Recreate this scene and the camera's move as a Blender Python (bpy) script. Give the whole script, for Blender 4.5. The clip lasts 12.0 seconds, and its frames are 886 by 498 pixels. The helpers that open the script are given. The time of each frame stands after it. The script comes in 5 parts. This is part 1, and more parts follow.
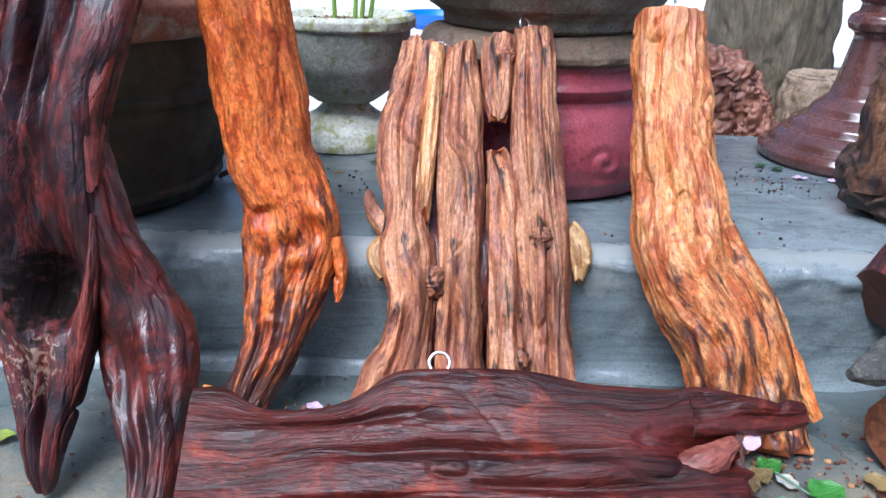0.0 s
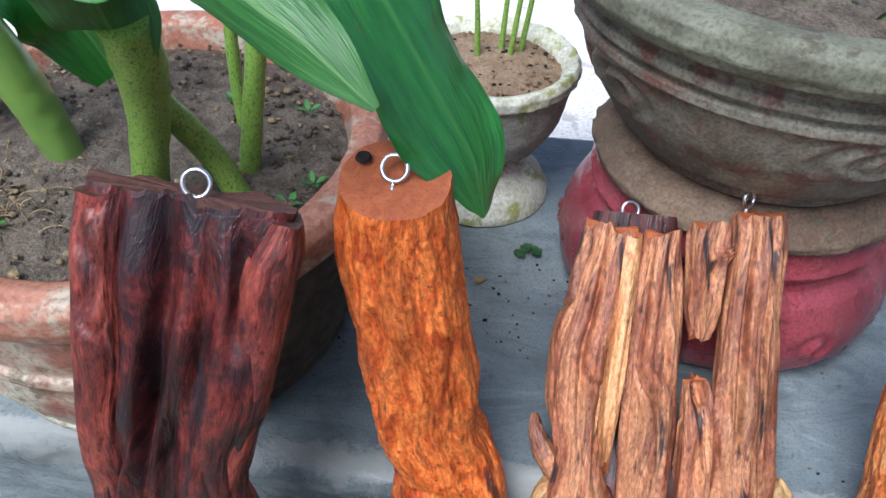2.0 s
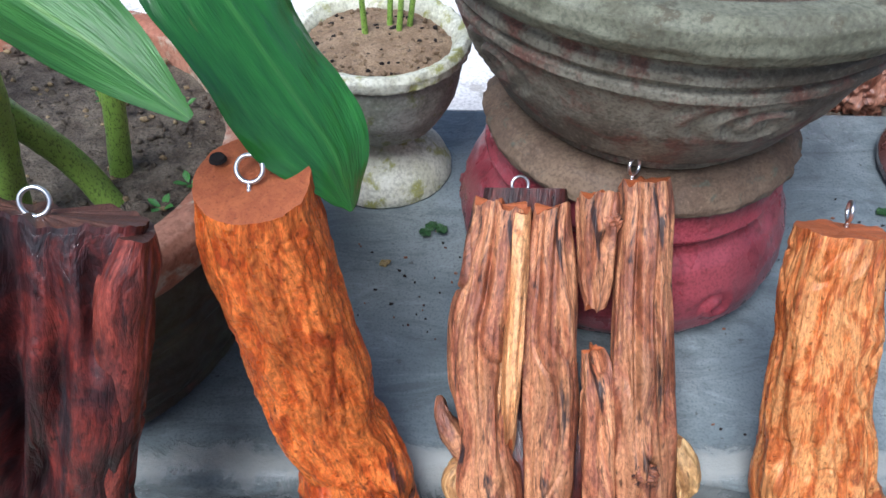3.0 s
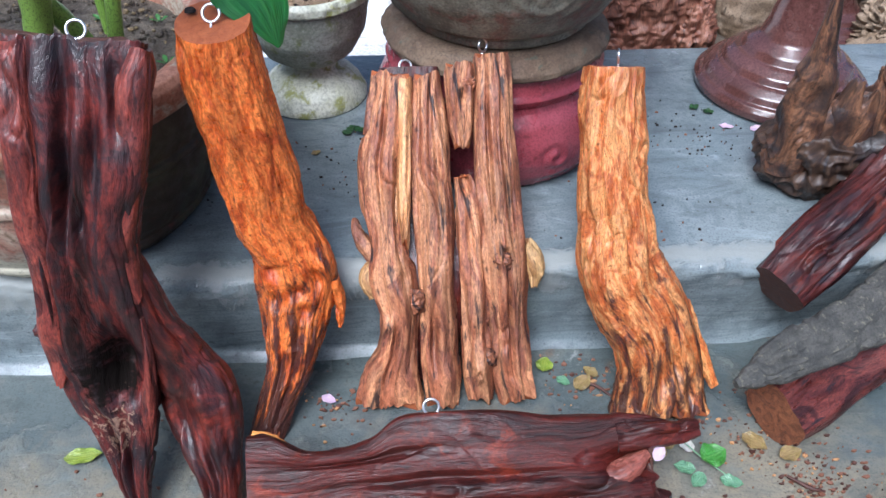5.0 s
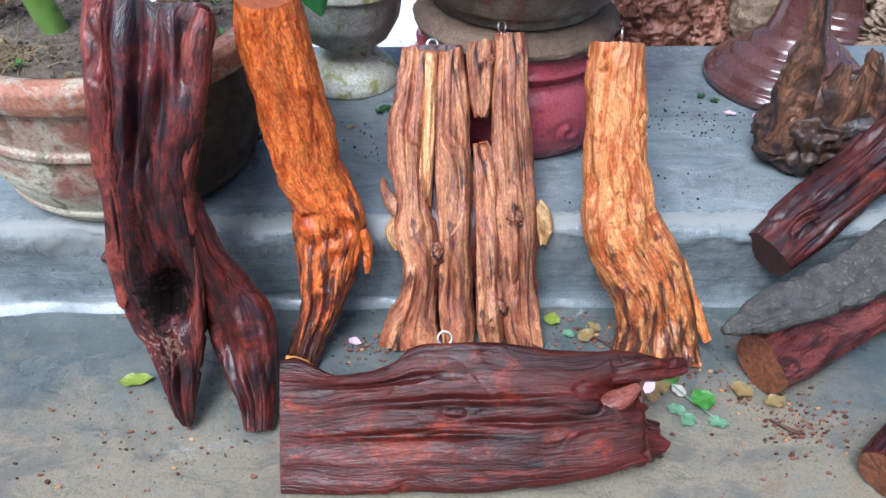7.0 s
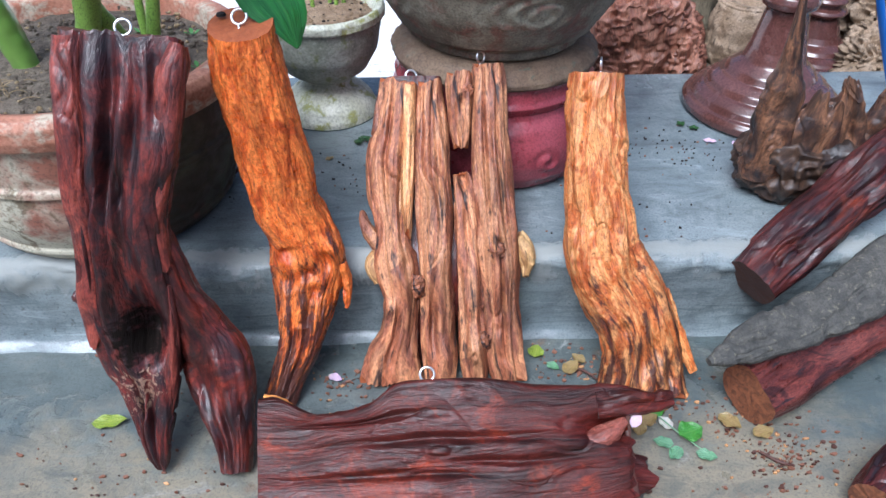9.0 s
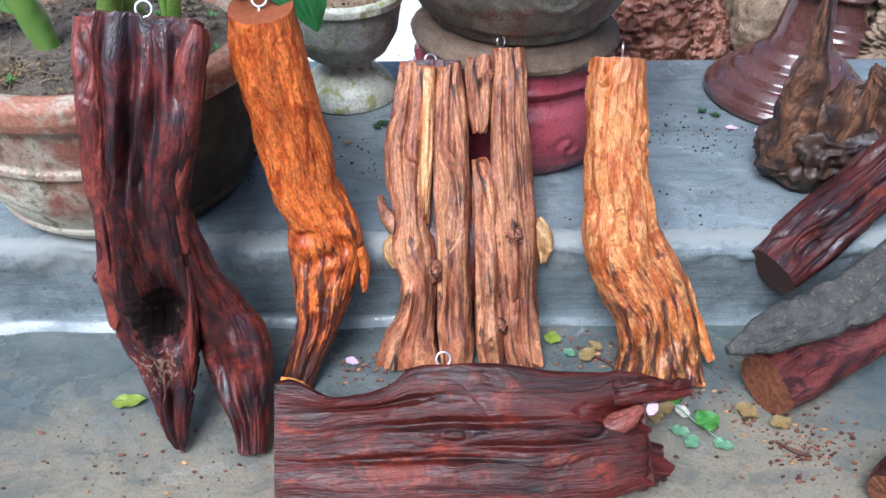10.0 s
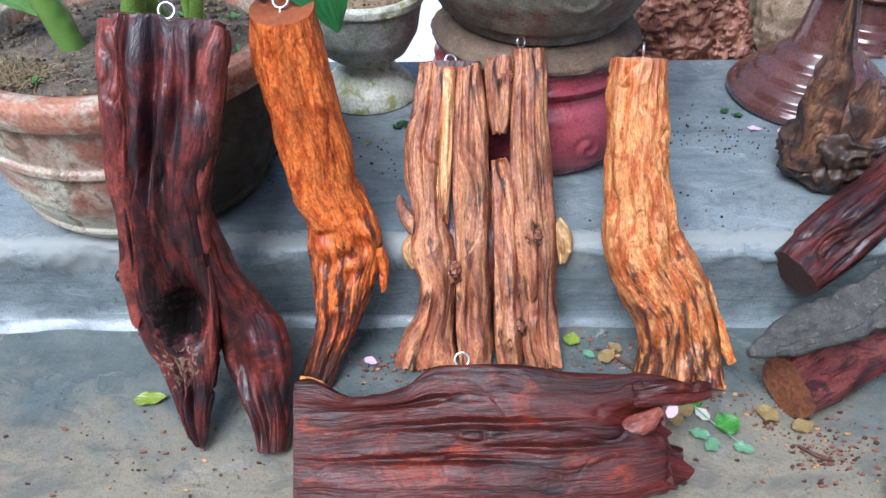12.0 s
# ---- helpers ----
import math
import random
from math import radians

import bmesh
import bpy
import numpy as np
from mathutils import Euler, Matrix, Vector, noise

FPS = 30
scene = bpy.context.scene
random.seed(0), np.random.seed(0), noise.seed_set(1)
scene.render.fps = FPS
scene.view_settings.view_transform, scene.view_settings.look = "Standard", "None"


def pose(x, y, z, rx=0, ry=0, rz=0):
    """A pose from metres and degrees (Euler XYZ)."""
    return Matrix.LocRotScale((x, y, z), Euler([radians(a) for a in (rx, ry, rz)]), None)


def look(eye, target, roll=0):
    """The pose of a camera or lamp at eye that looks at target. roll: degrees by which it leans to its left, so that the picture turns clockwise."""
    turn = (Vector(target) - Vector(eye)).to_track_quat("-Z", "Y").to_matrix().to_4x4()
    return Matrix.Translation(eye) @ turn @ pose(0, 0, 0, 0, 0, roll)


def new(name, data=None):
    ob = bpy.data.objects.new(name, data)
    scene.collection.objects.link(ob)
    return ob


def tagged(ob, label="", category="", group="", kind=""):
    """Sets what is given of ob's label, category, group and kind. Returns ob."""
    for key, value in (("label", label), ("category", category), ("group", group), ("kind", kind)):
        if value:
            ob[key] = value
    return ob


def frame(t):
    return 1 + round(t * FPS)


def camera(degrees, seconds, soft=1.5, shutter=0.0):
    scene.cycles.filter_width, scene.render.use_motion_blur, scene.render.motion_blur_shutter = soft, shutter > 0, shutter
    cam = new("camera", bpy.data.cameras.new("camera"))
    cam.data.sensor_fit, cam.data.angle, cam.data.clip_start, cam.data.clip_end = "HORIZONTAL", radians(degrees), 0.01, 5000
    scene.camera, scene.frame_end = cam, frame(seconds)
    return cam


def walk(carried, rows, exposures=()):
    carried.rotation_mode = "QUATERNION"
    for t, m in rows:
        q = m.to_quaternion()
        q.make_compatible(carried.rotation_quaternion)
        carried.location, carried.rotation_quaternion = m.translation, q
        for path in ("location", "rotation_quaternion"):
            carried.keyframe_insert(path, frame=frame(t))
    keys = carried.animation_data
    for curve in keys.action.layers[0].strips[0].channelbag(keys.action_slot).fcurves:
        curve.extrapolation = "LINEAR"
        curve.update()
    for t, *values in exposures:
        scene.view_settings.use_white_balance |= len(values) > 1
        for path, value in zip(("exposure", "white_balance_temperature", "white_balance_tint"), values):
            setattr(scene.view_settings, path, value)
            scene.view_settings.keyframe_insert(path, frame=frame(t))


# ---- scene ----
cam = camera(58.9, 12.0)
PATH = [
    (0, (-0.071, -1.012, 0.605), (-0.064, 0.846, -0.134), 1.8),
    (0.5, (-0.078, -0.956, 0.678), (0.024, 0.707, -0.428), 5.3),
    (0.8, (-0.141, -0.901, 0.898), (-0.002, 0.634, -0.376), 6.1),
    (0.9, (-0.161, -0.916, 0.957), (-0.057, 0.633, -0.303), 2.6),
    (1, (-0.171, -0.896, 1.0), (-0.073, 0.652, -0.262), 3.9),
    (1.2, (-0.187, -0.783, 1.08), (-0.124, 0.679, -0.283), 2.9),
    (1.5, (-0.236, -0.682, 1.05), (-0.236, 0.848, -0.238), 1.0),
    (2, (-0.257, -0.503, 1.056), (-0.362, 0.967, -0.297), 2.4),
    (2.5, (-0.237, -0.471, 1.054), (-0.3, 0.958, -0.345), 1.4),
    (3, (-0.187, -0.472, 1.063), (-0.162, 0.946, -0.347), 1.4),
    (3.5, (-0.119, -0.483, 1.058), (0.018, 0.91, -0.37), 1.8),
    (3.7, (-0.106, -0.501, 1.055), (0.045, 0.876, -0.388), 1.9),
    (5.3, (-0.117, -1.046, 1.112), (0.005, 0.473, -0.184), 1.1),
    (5.5, (-0.105, -1.085, 1.116), (0.008, 0.447, -0.165), 1.3),
    (6, (-0.112, -1.134, 1.12), (-0.067, 0.426, -0.131), 0.7),
    (6.5, (-0.1, -1.143, 1.106), (-0.044, 0.399, -0.166), 1.2),
    (6.7, (-0.1, -1.148, 1.102), (-0.047, 0.39, -0.175), 0.8),
    (8.3, (-0.094, -1.132, 1.109), (-0.057, 0.45, -0.113), 0.3),
    (8.5, (-0.095, -1.127, 1.104), (-0.038, 0.466, -0.104), 0.1),
    (9, (-0.096, -1.122, 1.098), (-0.004, 0.456, -0.127), 0.8),
    (9.5, (-0.097, -1.12, 1.095), (0.004, 0.47, -0.114), 1.0),
    (10, (-0.097, -1.121, 1.096), (-0.049, 0.436, -0.158), 0.5),
    (10.5, (-0.095, -1.126, 1.102), (-0.11, 0.429, -0.156), -0.4),
    (11, (-0.097, -1.12, 1.096), (-0.128, 0.44, -0.155), -0.8),
    (11.5, (-0.097, -1.121, 1.096), (-0.11, 0.441, -0.153), -0.6),
    (12, (-0.096, -1.121, 1.097), (-0.098, 0.437, -0.157), -0.4),
]
walk(cam, [(t, look(e, g, r)) for t, e, g, r in PATH], [(0, 1.06, 5150, 10), (1, 0.98, 5250, 10), (2, 0.85, 5500, 10), (3.7, 0.83, 5500, 10), (5.3, 0.98, 5300, 10), (12, 1.0, 5300, 10)])

# ---- light ----
world = bpy.data.worlds.new("overcast_sky")
scene.world = world
world.use_nodes = True
wn = world.node_tree.nodes
sky = wn.new("ShaderNodeTexSky")
sky.sky_type = "NISHITA"
sky.sun_disc = False
sky.sun_elevation, sky.sun_rotation = radians(58), radians(209)
sky.air_density, sky.dust_density, sky.ozone_density = 1.0, 6.0, 1.0
world.node_tree.links.new(sky.outputs[0], wn["Background"].inputs[0])
wn["Background"].inputs[1].default_value = 0.08
sun = new("sun", bpy.data.lights.new("sun", "SUN"))
sun.data.energy, sun.data.angle, sun.data.color = 2.0, radians(32), (1.0, 0.98, 0.95)
sun.matrix_world = look((-0.7, -1.25, 2.3), (0, 0, 0))


# ---- materials ----
class Nodes:
    """A small builder of node materials."""

    def __init__(self, name):
        self.mat = bpy.data.materials.new(name)
        self.mat.use_nodes = True
        self.tree = self.mat.node_tree
        self.bsdf = self.tree.nodes["Principled BSDF"]

    def add(self, kind, **inputs):
        node = self.tree.nodes.new(kind)
        for key, value in inputs.items():
            self.put(node, key.replace("_", " "), value)
        return node

    def put(self, node, key, value):
        socket = node.inputs[key]
        if isinstance(value, bpy.types.NodeSocket):
            self.tree.links.new(value, socket)
        else:
            socket.default_value = value

    def coords(self, which, scale):
        tc = self.add("ShaderNodeTexCoord")
        mp = self.add("ShaderNodeMapping", Vector=tc.outputs[which], Scale=scale)
        return mp.outputs[0]

    def noise(self, vector, scale, detail=5.0, rough=0.55, distort=0.0):
        n = self.add("ShaderNodeTexNoise", Vector=vector, Scale=scale, Detail=detail, Roughness=rough, Distortion=distort)
        return n.outputs["Fac"]

    def voronoi(self, vector, scale):
        n = self.add("ShaderNodeTexVoronoi", Vector=vector, Scale=scale)
        return n.outputs["Distance"]

    def ramp(self, fac, stops):
        n = self.add("ShaderNodeValToRGB", Fac=fac)
        el = n.color_ramp.elements
        while len(el) < len(stops):
            el.new(0.5)
        for e, (pos, col) in zip(el, stops):
            e.position = pos
            e.color = (*col, 1) if not isinstance(col, float) else (col, col, col, 1)
        return n.outputs[0]

    def mix(self, fac, a, b, mode="MIX"):
        n = self.tree.nodes.new("ShaderNodeMix")
        n.data_type, n.blend_type = "RGBA", mode
        for i, v in ((0, fac), (6, a), (7, b)):
            if isinstance(v, bpy.types.NodeSocket):
                self.tree.links.new(v, n.inputs[i])
            else:
                n.inputs[i].default_value = v if i == 0 else (*v, 1)
        return n.outputs[2]

    def math(self, op, a, b):
        n = self.tree.nodes.new("ShaderNodeMath")
        n.operation = op
        self.put(n, 0, a)
        self.put(n, 1, b)
        return n.outputs[0]

    def finish(self, colour, rough, bump=None, strength=0.4, distance=0.002, coat=0.0, coat_rough=0.15, metal=0.0, coat_relief=True):
        self.put(self.bsdf, "Base Color", colour if isinstance(colour, bpy.types.NodeSocket) else (*colour, 1))
        self.put(self.bsdf, "Roughness", rough)
        self.put(self.bsdf, "Metallic", metal)
        self.put(self.bsdf, "Coat Weight", coat)
        self.put(self.bsdf, "Coat Roughness", coat_rough)
        if bump is not None:
            b = self.add("ShaderNodeBump", Height=bump, Strength=strength, Distance=distance)
            self.tree.links.new(b.outputs[0], self.bsdf.inputs["Normal"])
            if coat_relief:
                self.tree.links.new(b.outputs[0], self.bsdf.inputs["Coat Normal"])
        return self.mat


def wood(name, deep, mid, light, black=0.62, patch=(0.3, 0.1, 0.05), patch_at=0.6, rough=0.4, coat=0.0, grain=1.0, seed=0.0, knot=0.35, char=None, crackle=0.5, soot=None, coat_rough=0.12, flow=1.0, fib=0.16, bump=0.5, crust=None, spec=0.5, soft=0.05, micro=0.25):
    """Weathered, oiled wood. The fibres run along v of the uv map, which is in metres."""
    n = Nodes(name)
    tc = n.add("ShaderNodeTexCoord")
    wob = n.add("ShaderNodeTexNoise", Vector=n.coords("UV", (9, 5, 1)), Scale=1.0, Detail=2.0)
    shift = n.add("ShaderNodeVectorMath")
    shift.operation = "MULTIPLY_ADD"
    n.put(shift, 0, wob.outputs["Color"])
    shift.inputs[1].default_value = (0.03 * knot * 3, 0.0, 0)
    n.put(shift, 2, tc.outputs["UV"])

    def uv(sx, sy):
        m = n.add("ShaderNodeMapping", Vector=shift.outputs[0], Scale=(sx, sy * flow, 1), Location=(seed, seed * 2, seed))
        return m.outputs[0]
    broad = n.noise(uv(42 * grain, 5), 1.0, 5.0, 0.62, 0.8)
    fibre = n.noise(uv(420 * grain, 16), 1.0, 5.0, 0.7)
    streak = n.noise(uv(150 * grain, 7), 1.0, 4.0, 0.62, 0.4)
    lines = n.noise(uv(130 * grain, 9), 1.0, 3.0, 0.6, 0.9)
    col = n.ramp(broad, [(0.34, deep), (0.46, mid), (0.58, light), (0.72, mid)])
    col = n.mix(n.ramp(streak, [(0.52, 0.0), (0.68, 0.6)]), col, tuple(min(1, c * 1.25) for c in light))
    col = n.mix(n.ramp(fibre, [(0.47, 0.0), (0.64, fib)]), col, tuple(c * 0.35 for c in mid))
    pat = n.noise(uv(22, 11 / flow), 1.0, 4.0, 0.65, 0.9)
    col = n.mix(n.ramp(pat, [(patch_at - soft / 2, 0.0), (patch_at + soft, 0.85)]), col, patch)
    gate = n.ramp(n.noise(uv(30, 8), 1.0, 3.0), [(0.45, 0.0), (0.58, crackle)])
    col = n.mix(n.math("MULTIPLY", gate, n.ramp(lines, [(0.482, 0.0), (0.495, 1.0), (0.505, 1.0), (0.518, 0.0)])), col, tuple(c * 0.22 for c in deep))
    tone = n.ramp(n.noise(uv(13, 5 / flow), 1.0, 4.0, 0.6, 0.5), [(0.3, 0.5), (0.5, 0.95), (0.7, 1.15)])
    col = n.mix(1.0, col, tone, "MULTIPLY")
    info = n.add("ShaderNodeObjectInfo")
    col = n.mix(1.0, col, n.ramp(info.outputs["Random"], [(0.0, (0.82, 0.8, 0.78)), (0.5, (1.0, 0.96, 0.9)), (1.0, (1.12, 1.1, 1.05))]), "MULTIPLY")
    speck = n.noise(uv(330, 120 / flow), 1.0, 4.0, 0.7, 0.6)
    col = n.mix(1.0, col, n.ramp(speck, [(0.34, 0.55), (0.5, 1.0), (0.66, 1.4)]), "MULTIPLY")
    fleck = n.noise(uv(200, 38), 1.0, 2.0, 0.5)
    col = n.mix(n.ramp(fleck, [(0.66, 0.0), (0.72, 0.7)]), col, tuple(c * 0.2 for c in deep))
    blk = n.noise(uv(75, 10), 1.0, 4.0, 0.66, 0.5)
    col = n.mix(n.ramp(blk, [(black - soft / 3, 0.0), (black + 0.01 + soft, 0.93)]), col, (0.016, 0.013, 0.016))
    if char:
        sep = n.add("ShaderNodeSeparateXYZ", Vector=tc.outputs["UV"])
        low = n.math("MULTIPLY", n.math("SUBTRACT", sep.outputs[1], char), 3.4)
        mask = n.math("ADD", low, n.math("MULTIPLY", n.math("SUBTRACT", n.noise(uv(85, 15 / flow), 1.0, 6.0, 0.7, 0.4), 0.55), 5.0))
        col = n.mix(n.ramp(mask, [(0.0, 0.0), (0.55, 0.92)]), col, (0.035, 0.014, 0.014))
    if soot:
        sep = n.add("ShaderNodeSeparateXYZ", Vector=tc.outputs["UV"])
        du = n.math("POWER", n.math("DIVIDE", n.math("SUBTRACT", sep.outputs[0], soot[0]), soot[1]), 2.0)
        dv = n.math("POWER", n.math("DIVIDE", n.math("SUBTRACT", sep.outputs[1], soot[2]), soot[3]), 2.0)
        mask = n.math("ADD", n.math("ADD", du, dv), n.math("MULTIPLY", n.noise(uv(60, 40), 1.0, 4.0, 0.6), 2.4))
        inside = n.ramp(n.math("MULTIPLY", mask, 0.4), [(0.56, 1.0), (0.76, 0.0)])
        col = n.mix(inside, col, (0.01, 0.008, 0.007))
    if crust:
        sep = n.add("ShaderNodeSeparateXYZ", Vector=tc.outputs["UV"])
        du = n.math("POWER", n.math("DIVIDE", n.math("SUBTRACT", sep.outputs[0], crust[0]), crust[1]), 2.0)
        dv = n.math("POWER", n.math("DIVIDE", n.math("SUBTRACT", sep.outputs[1], crust[2]), crust[3]), 2.0)
        mask = n.math("ADD", n.math("ADD", du, dv), n.math("MULTIPLY", n.noise(uv(130, 40), 1.0, 6.0, 0.75, 0.6), 7.0))
        col = n.mix(n.ramp(n.math("MULTIPLY", mask, 0.3), [(0.98, 0.75), (1.1, 0.0)]), col, (0.3, 0.19, 0.13))
    height = n.math("ADD", n.math("MULTIPLY", fibre, 0.14), n.math("ADD", n.math("MULTIPLY", broad, 1.2), n.math("MULTIPLY", streak, 0.55)))
    height = n.math("SUBTRACT", height, n.math("MULTIPLY", gate, n.ramp(lines, [(0.46, 0.0), (0.495, 0.2), (0.505, 0.2), (0.54, 0.0)])))
    height = n.math("ADD", height, n.math("MULTIPLY", speck, micro))
    n.put(n.bsdf, "Specular IOR Level", spec)
    ro = n.ramp(n.noise(uv(90, 26), 1.0, 4.0), [(0.35, max(0.05, rough - 0.12)), (0.7, min(1.0, rough + 0.25))])
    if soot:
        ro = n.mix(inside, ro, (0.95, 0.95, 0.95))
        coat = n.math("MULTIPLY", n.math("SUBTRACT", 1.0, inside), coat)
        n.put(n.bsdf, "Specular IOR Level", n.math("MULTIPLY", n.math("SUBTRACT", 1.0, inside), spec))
    return n.finish(col, ro, height, bump, 0.005, coat, coat_rough)


def cut_wood(name, a, b, rough=0.55):
    n = Nodes(name)
    v = n.coords("Object", (1, 1, 1))
    f = n.noise(v, 60, 6, 0.65, 1.5)
    g = n.noise(v, 420, 3, 0.6)
    col = n.mix(n.ramp(f, [(0.35, 0.0), (0.65, 1.0)]), a, b)
    col = n.mix(n.ramp(g, [(0.55, 0.0), (0.7, 0.5)]), col, tuple(c * 0.3 for c in a))
    return n.finish(col, rough, n.math("ADD", f, n.math("MULTIPLY", g, 0.5)), 0.5, 0.002)


def mineral(name, base, second, third, scale=9.0, rough=(0.5, 0.9), fine=180.0, bump=0.5, coat=0.0, at=(0.42, 0.6), at3=(0.58, 0.66), where="Object", stretch=(1, 1, 1), dist=0.003):
    """Concrete, fired clay and soil: three colours in patches, with grit."""
    n = Nodes(name)
    v = n.coords(where, stretch)
    big = n.noise(v, scale, 6, 0.62, 0.4)
    mid = n.noise(v, scale * 2.7, 6, 0.65, 0.3)
    grit = n.noise(v, fine, 4, 0.6)
    col = n.mix(n.ramp(big, [(at[0], 0.0), (at[1], 1.0)]), base, second)
    col = n.mix(n.ramp(mid, [(at3[0], 0.0), (at3[1], 0.9)]), col, third)
    col = n.mix(n.ramp(grit, [(0.38, 0.5), (0.52, 0.0)]), col, tuple(c * 0.5 for c in base))
    col = n.mix(n.ramp(grit, [(0.58, 0.0), (0.72, 0.35)]), col, tuple(min(1, c * 1.6) for c in second))
    ro = n.ramp(n.noise(v, scale * 1.3, 4, 0.6), [(0.4, rough[0]), (0.62, rough[1])])
    h = n.math("ADD", n.math("MULTIPLY", grit, 0.35), n.math("ADD", mid, n.math("MULTIPLY", big, 0.6)))
    return n.finish(col, ro, h, bump, dist, coat, 0.12, coat_relief=False)


def wet_concrete(name, base, second, third, wet=(0.44, 0.56), low=0.1, high=0.5, scale=4.0, puddle=None, tan=None, edge=None, glint=0.35):
    """Rain-wet cement: smooth where the film of water stands, rough where it has dried.
    puddle: y and spread of a strip where water gathers; tan: y where brown dirt sets in."""
    n = Nodes(name)
    v = n.coords("Object", (1, 1, 1))
    sep = n.add("ShaderNodeSeparateXYZ", Vector=v)
    big = n.noise(v, scale, 6, 0.6, 0.5)
    mid = n.noise(v, scale * 4.5, 6, 0.62, 0.4)
    grit = n.noise(v, 260, 4, 0.6)
    pit = n.noise(v, 75, 3, 0.5)
    col = n.mix(n.ramp(big, [(0.4, 0.0), (0.62, 1.0)]), base, second)
    col = n.mix(n.ramp(mid, [(0.5, 0.0), (0.68, 0.75)]), col, third)
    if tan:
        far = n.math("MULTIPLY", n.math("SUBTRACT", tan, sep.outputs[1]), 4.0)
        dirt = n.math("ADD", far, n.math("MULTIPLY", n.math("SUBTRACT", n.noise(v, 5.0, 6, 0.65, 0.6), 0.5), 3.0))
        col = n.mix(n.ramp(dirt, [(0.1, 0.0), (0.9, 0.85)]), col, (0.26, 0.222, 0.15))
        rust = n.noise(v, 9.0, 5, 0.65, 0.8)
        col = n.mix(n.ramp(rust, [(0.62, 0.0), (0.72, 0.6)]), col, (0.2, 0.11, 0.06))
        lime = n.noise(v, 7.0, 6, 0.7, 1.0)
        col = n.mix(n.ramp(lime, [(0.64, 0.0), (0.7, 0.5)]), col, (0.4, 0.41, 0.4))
    col = n.mix(n.ramp(grit, [(0.36, 0.45), (0.5, 0.0)]), col, tuple(c * 0.5 for c in base))
    col = n.mix(n.ramp(pit, [(0.66, 0.0), (0.72, 0.55)]), col, (0.05, 0.05, 0.045))
    trowel = n.noise(n.coords("Object", (5, 14, 40)), 1.0, 7, 0.75, 1.2)
    col = n.mix(n.ramp(trowel, [(0.38, 0.55), (0.5, 0.0)]), col, tuple(c * 0.55 for c in base))
    col = n.mix(n.ramp(trowel, [(0.56, 0.0), (0.68, 0.4)]), col, tuple(min(1.0, c * 1.7) for c in second))
    if edge:
        off = n.math("DIVIDE", n.math("ABSOLUTE", n.math("SUBTRACT", sep.outputs[1], edge[0]), 0.0), edge[1])
        worn = n.math("ADD", off, n.math("MULTIPLY", n.math("SUBTRACT", n.noise(n.coords("Object", (1, 1, 0.5)), 16, 6, 0.7, 0.6), 0.5), 3.2))
        low_part = n.math("MULTIPLY", n.math("SUBTRACT", 0.15, sep.outputs[2]), 22.0)
        worn = n.math("ADD", worn, n.math("MAXIMUM", low_part, 0.0))
        worn = n.ramp(worn, [(0.2, 0.8), (0.95, 0.0)])
        col = n.mix(worn, col, (0.27, 0.28, 0.26))
    level = n.math("ADD", n.math("MULTIPLY", big, 0.55), n.math("MULTIPLY", mid, 0.45))
    if puddle:
        off = n.math("ABSOLUTE", n.math("SUBTRACT", sep.outputs[1], puddle[0]), 0.0)
        level = n.math("ADD", level, n.ramp(n.math("DIVIDE", off, puddle[1]), [(0.3, -0.0), (1.0, 0.12)]))
    film = n.ramp(level, [(wet[0], low), (wet[1], high)])
    if edge:
        film = n.mix(worn, film, (0.75, 0.75, 0.75))
    h = n.math("ADD", n.math("MULTIPLY", grit, 0.5), n.math("ADD", n.math("MULTIPLY", mid, 0.8), n.math("ADD", n.math("MULTIPLY", pit, 0.5), n.math("MULTIPLY", trowel, 1.2))))
    return n.finish(col, film, n.math("MULTIPLY", h, n.ramp(film, [(low, 0.6), (min(1.0, high), 1.0)])), glint, 0.003)


def bowl_glaze():
    """Stained terracotta: lime-white and red patches, turning right into painted shade with black-green algae."""
    n = Nodes("stained_bowl_clay")
    v = n.coords("Object", (1, 1, 1))
    sep = n.add("ShaderNodeSeparateXYZ", Vector=v)
    big, mid, grit = n.noise(v, 7, 6, 0.65, 0.6), n.noise(v, 19, 6, 0.68, 0.5), n.noise(v, 160, 4, 0.6)
    col = n.mix(n.ramp(big, [(0.4, 0.0), (0.56, 1.0)]), (0.3, 0.12, 0.08), (0.5, 0.47, 0.36))
    col = n.mix(n.ramp(mid, [(0.54, 0.0), (0.62, 0.8)]), col, (0.14, 0.1, 0.055))
    # darkens towards +x: the bowl's shade side put into the colour, mottled with algae
    shaded = n.math("ADD", n.math("MULTIPLY", n.math("ADD", sep.outputs[0], 0.66), 9.0), n.math("MULTIPLY", n.math("SUBTRACT", mid, 0.5), 3.0))
    shaded_algae = n.mix(n.ramp(big, [(0.45, 0.0), (0.65, 1.0)]), (0.03, 0.027, 0.016), (0.07, 0.072, 0.032))
    shaded_algae = n.mix(n.ramp(n.noise(v, 26, 5, 0.7), [(0.6, 0.0), (0.68, 0.7)]), shaded_algae, (0.13, 0.045, 0.03))
    col = n.mix(n.ramp(shaded, [(0.0, 0.0), (0.9, 0.96)]), col, shaded_algae)
    col = n.mix(n.ramp(grit, [(0.36, 0.45), (0.5, 0.0)]), col, (0.06, 0.04, 0.03))
    h = n.math("ADD", n.math("MULTIPLY", grit, 0.35), mid)
    return n.finish(col, n.ramp(mid, [(0.4, 0.45), (0.62, 0.8)]), h, 0.6, 0.003)


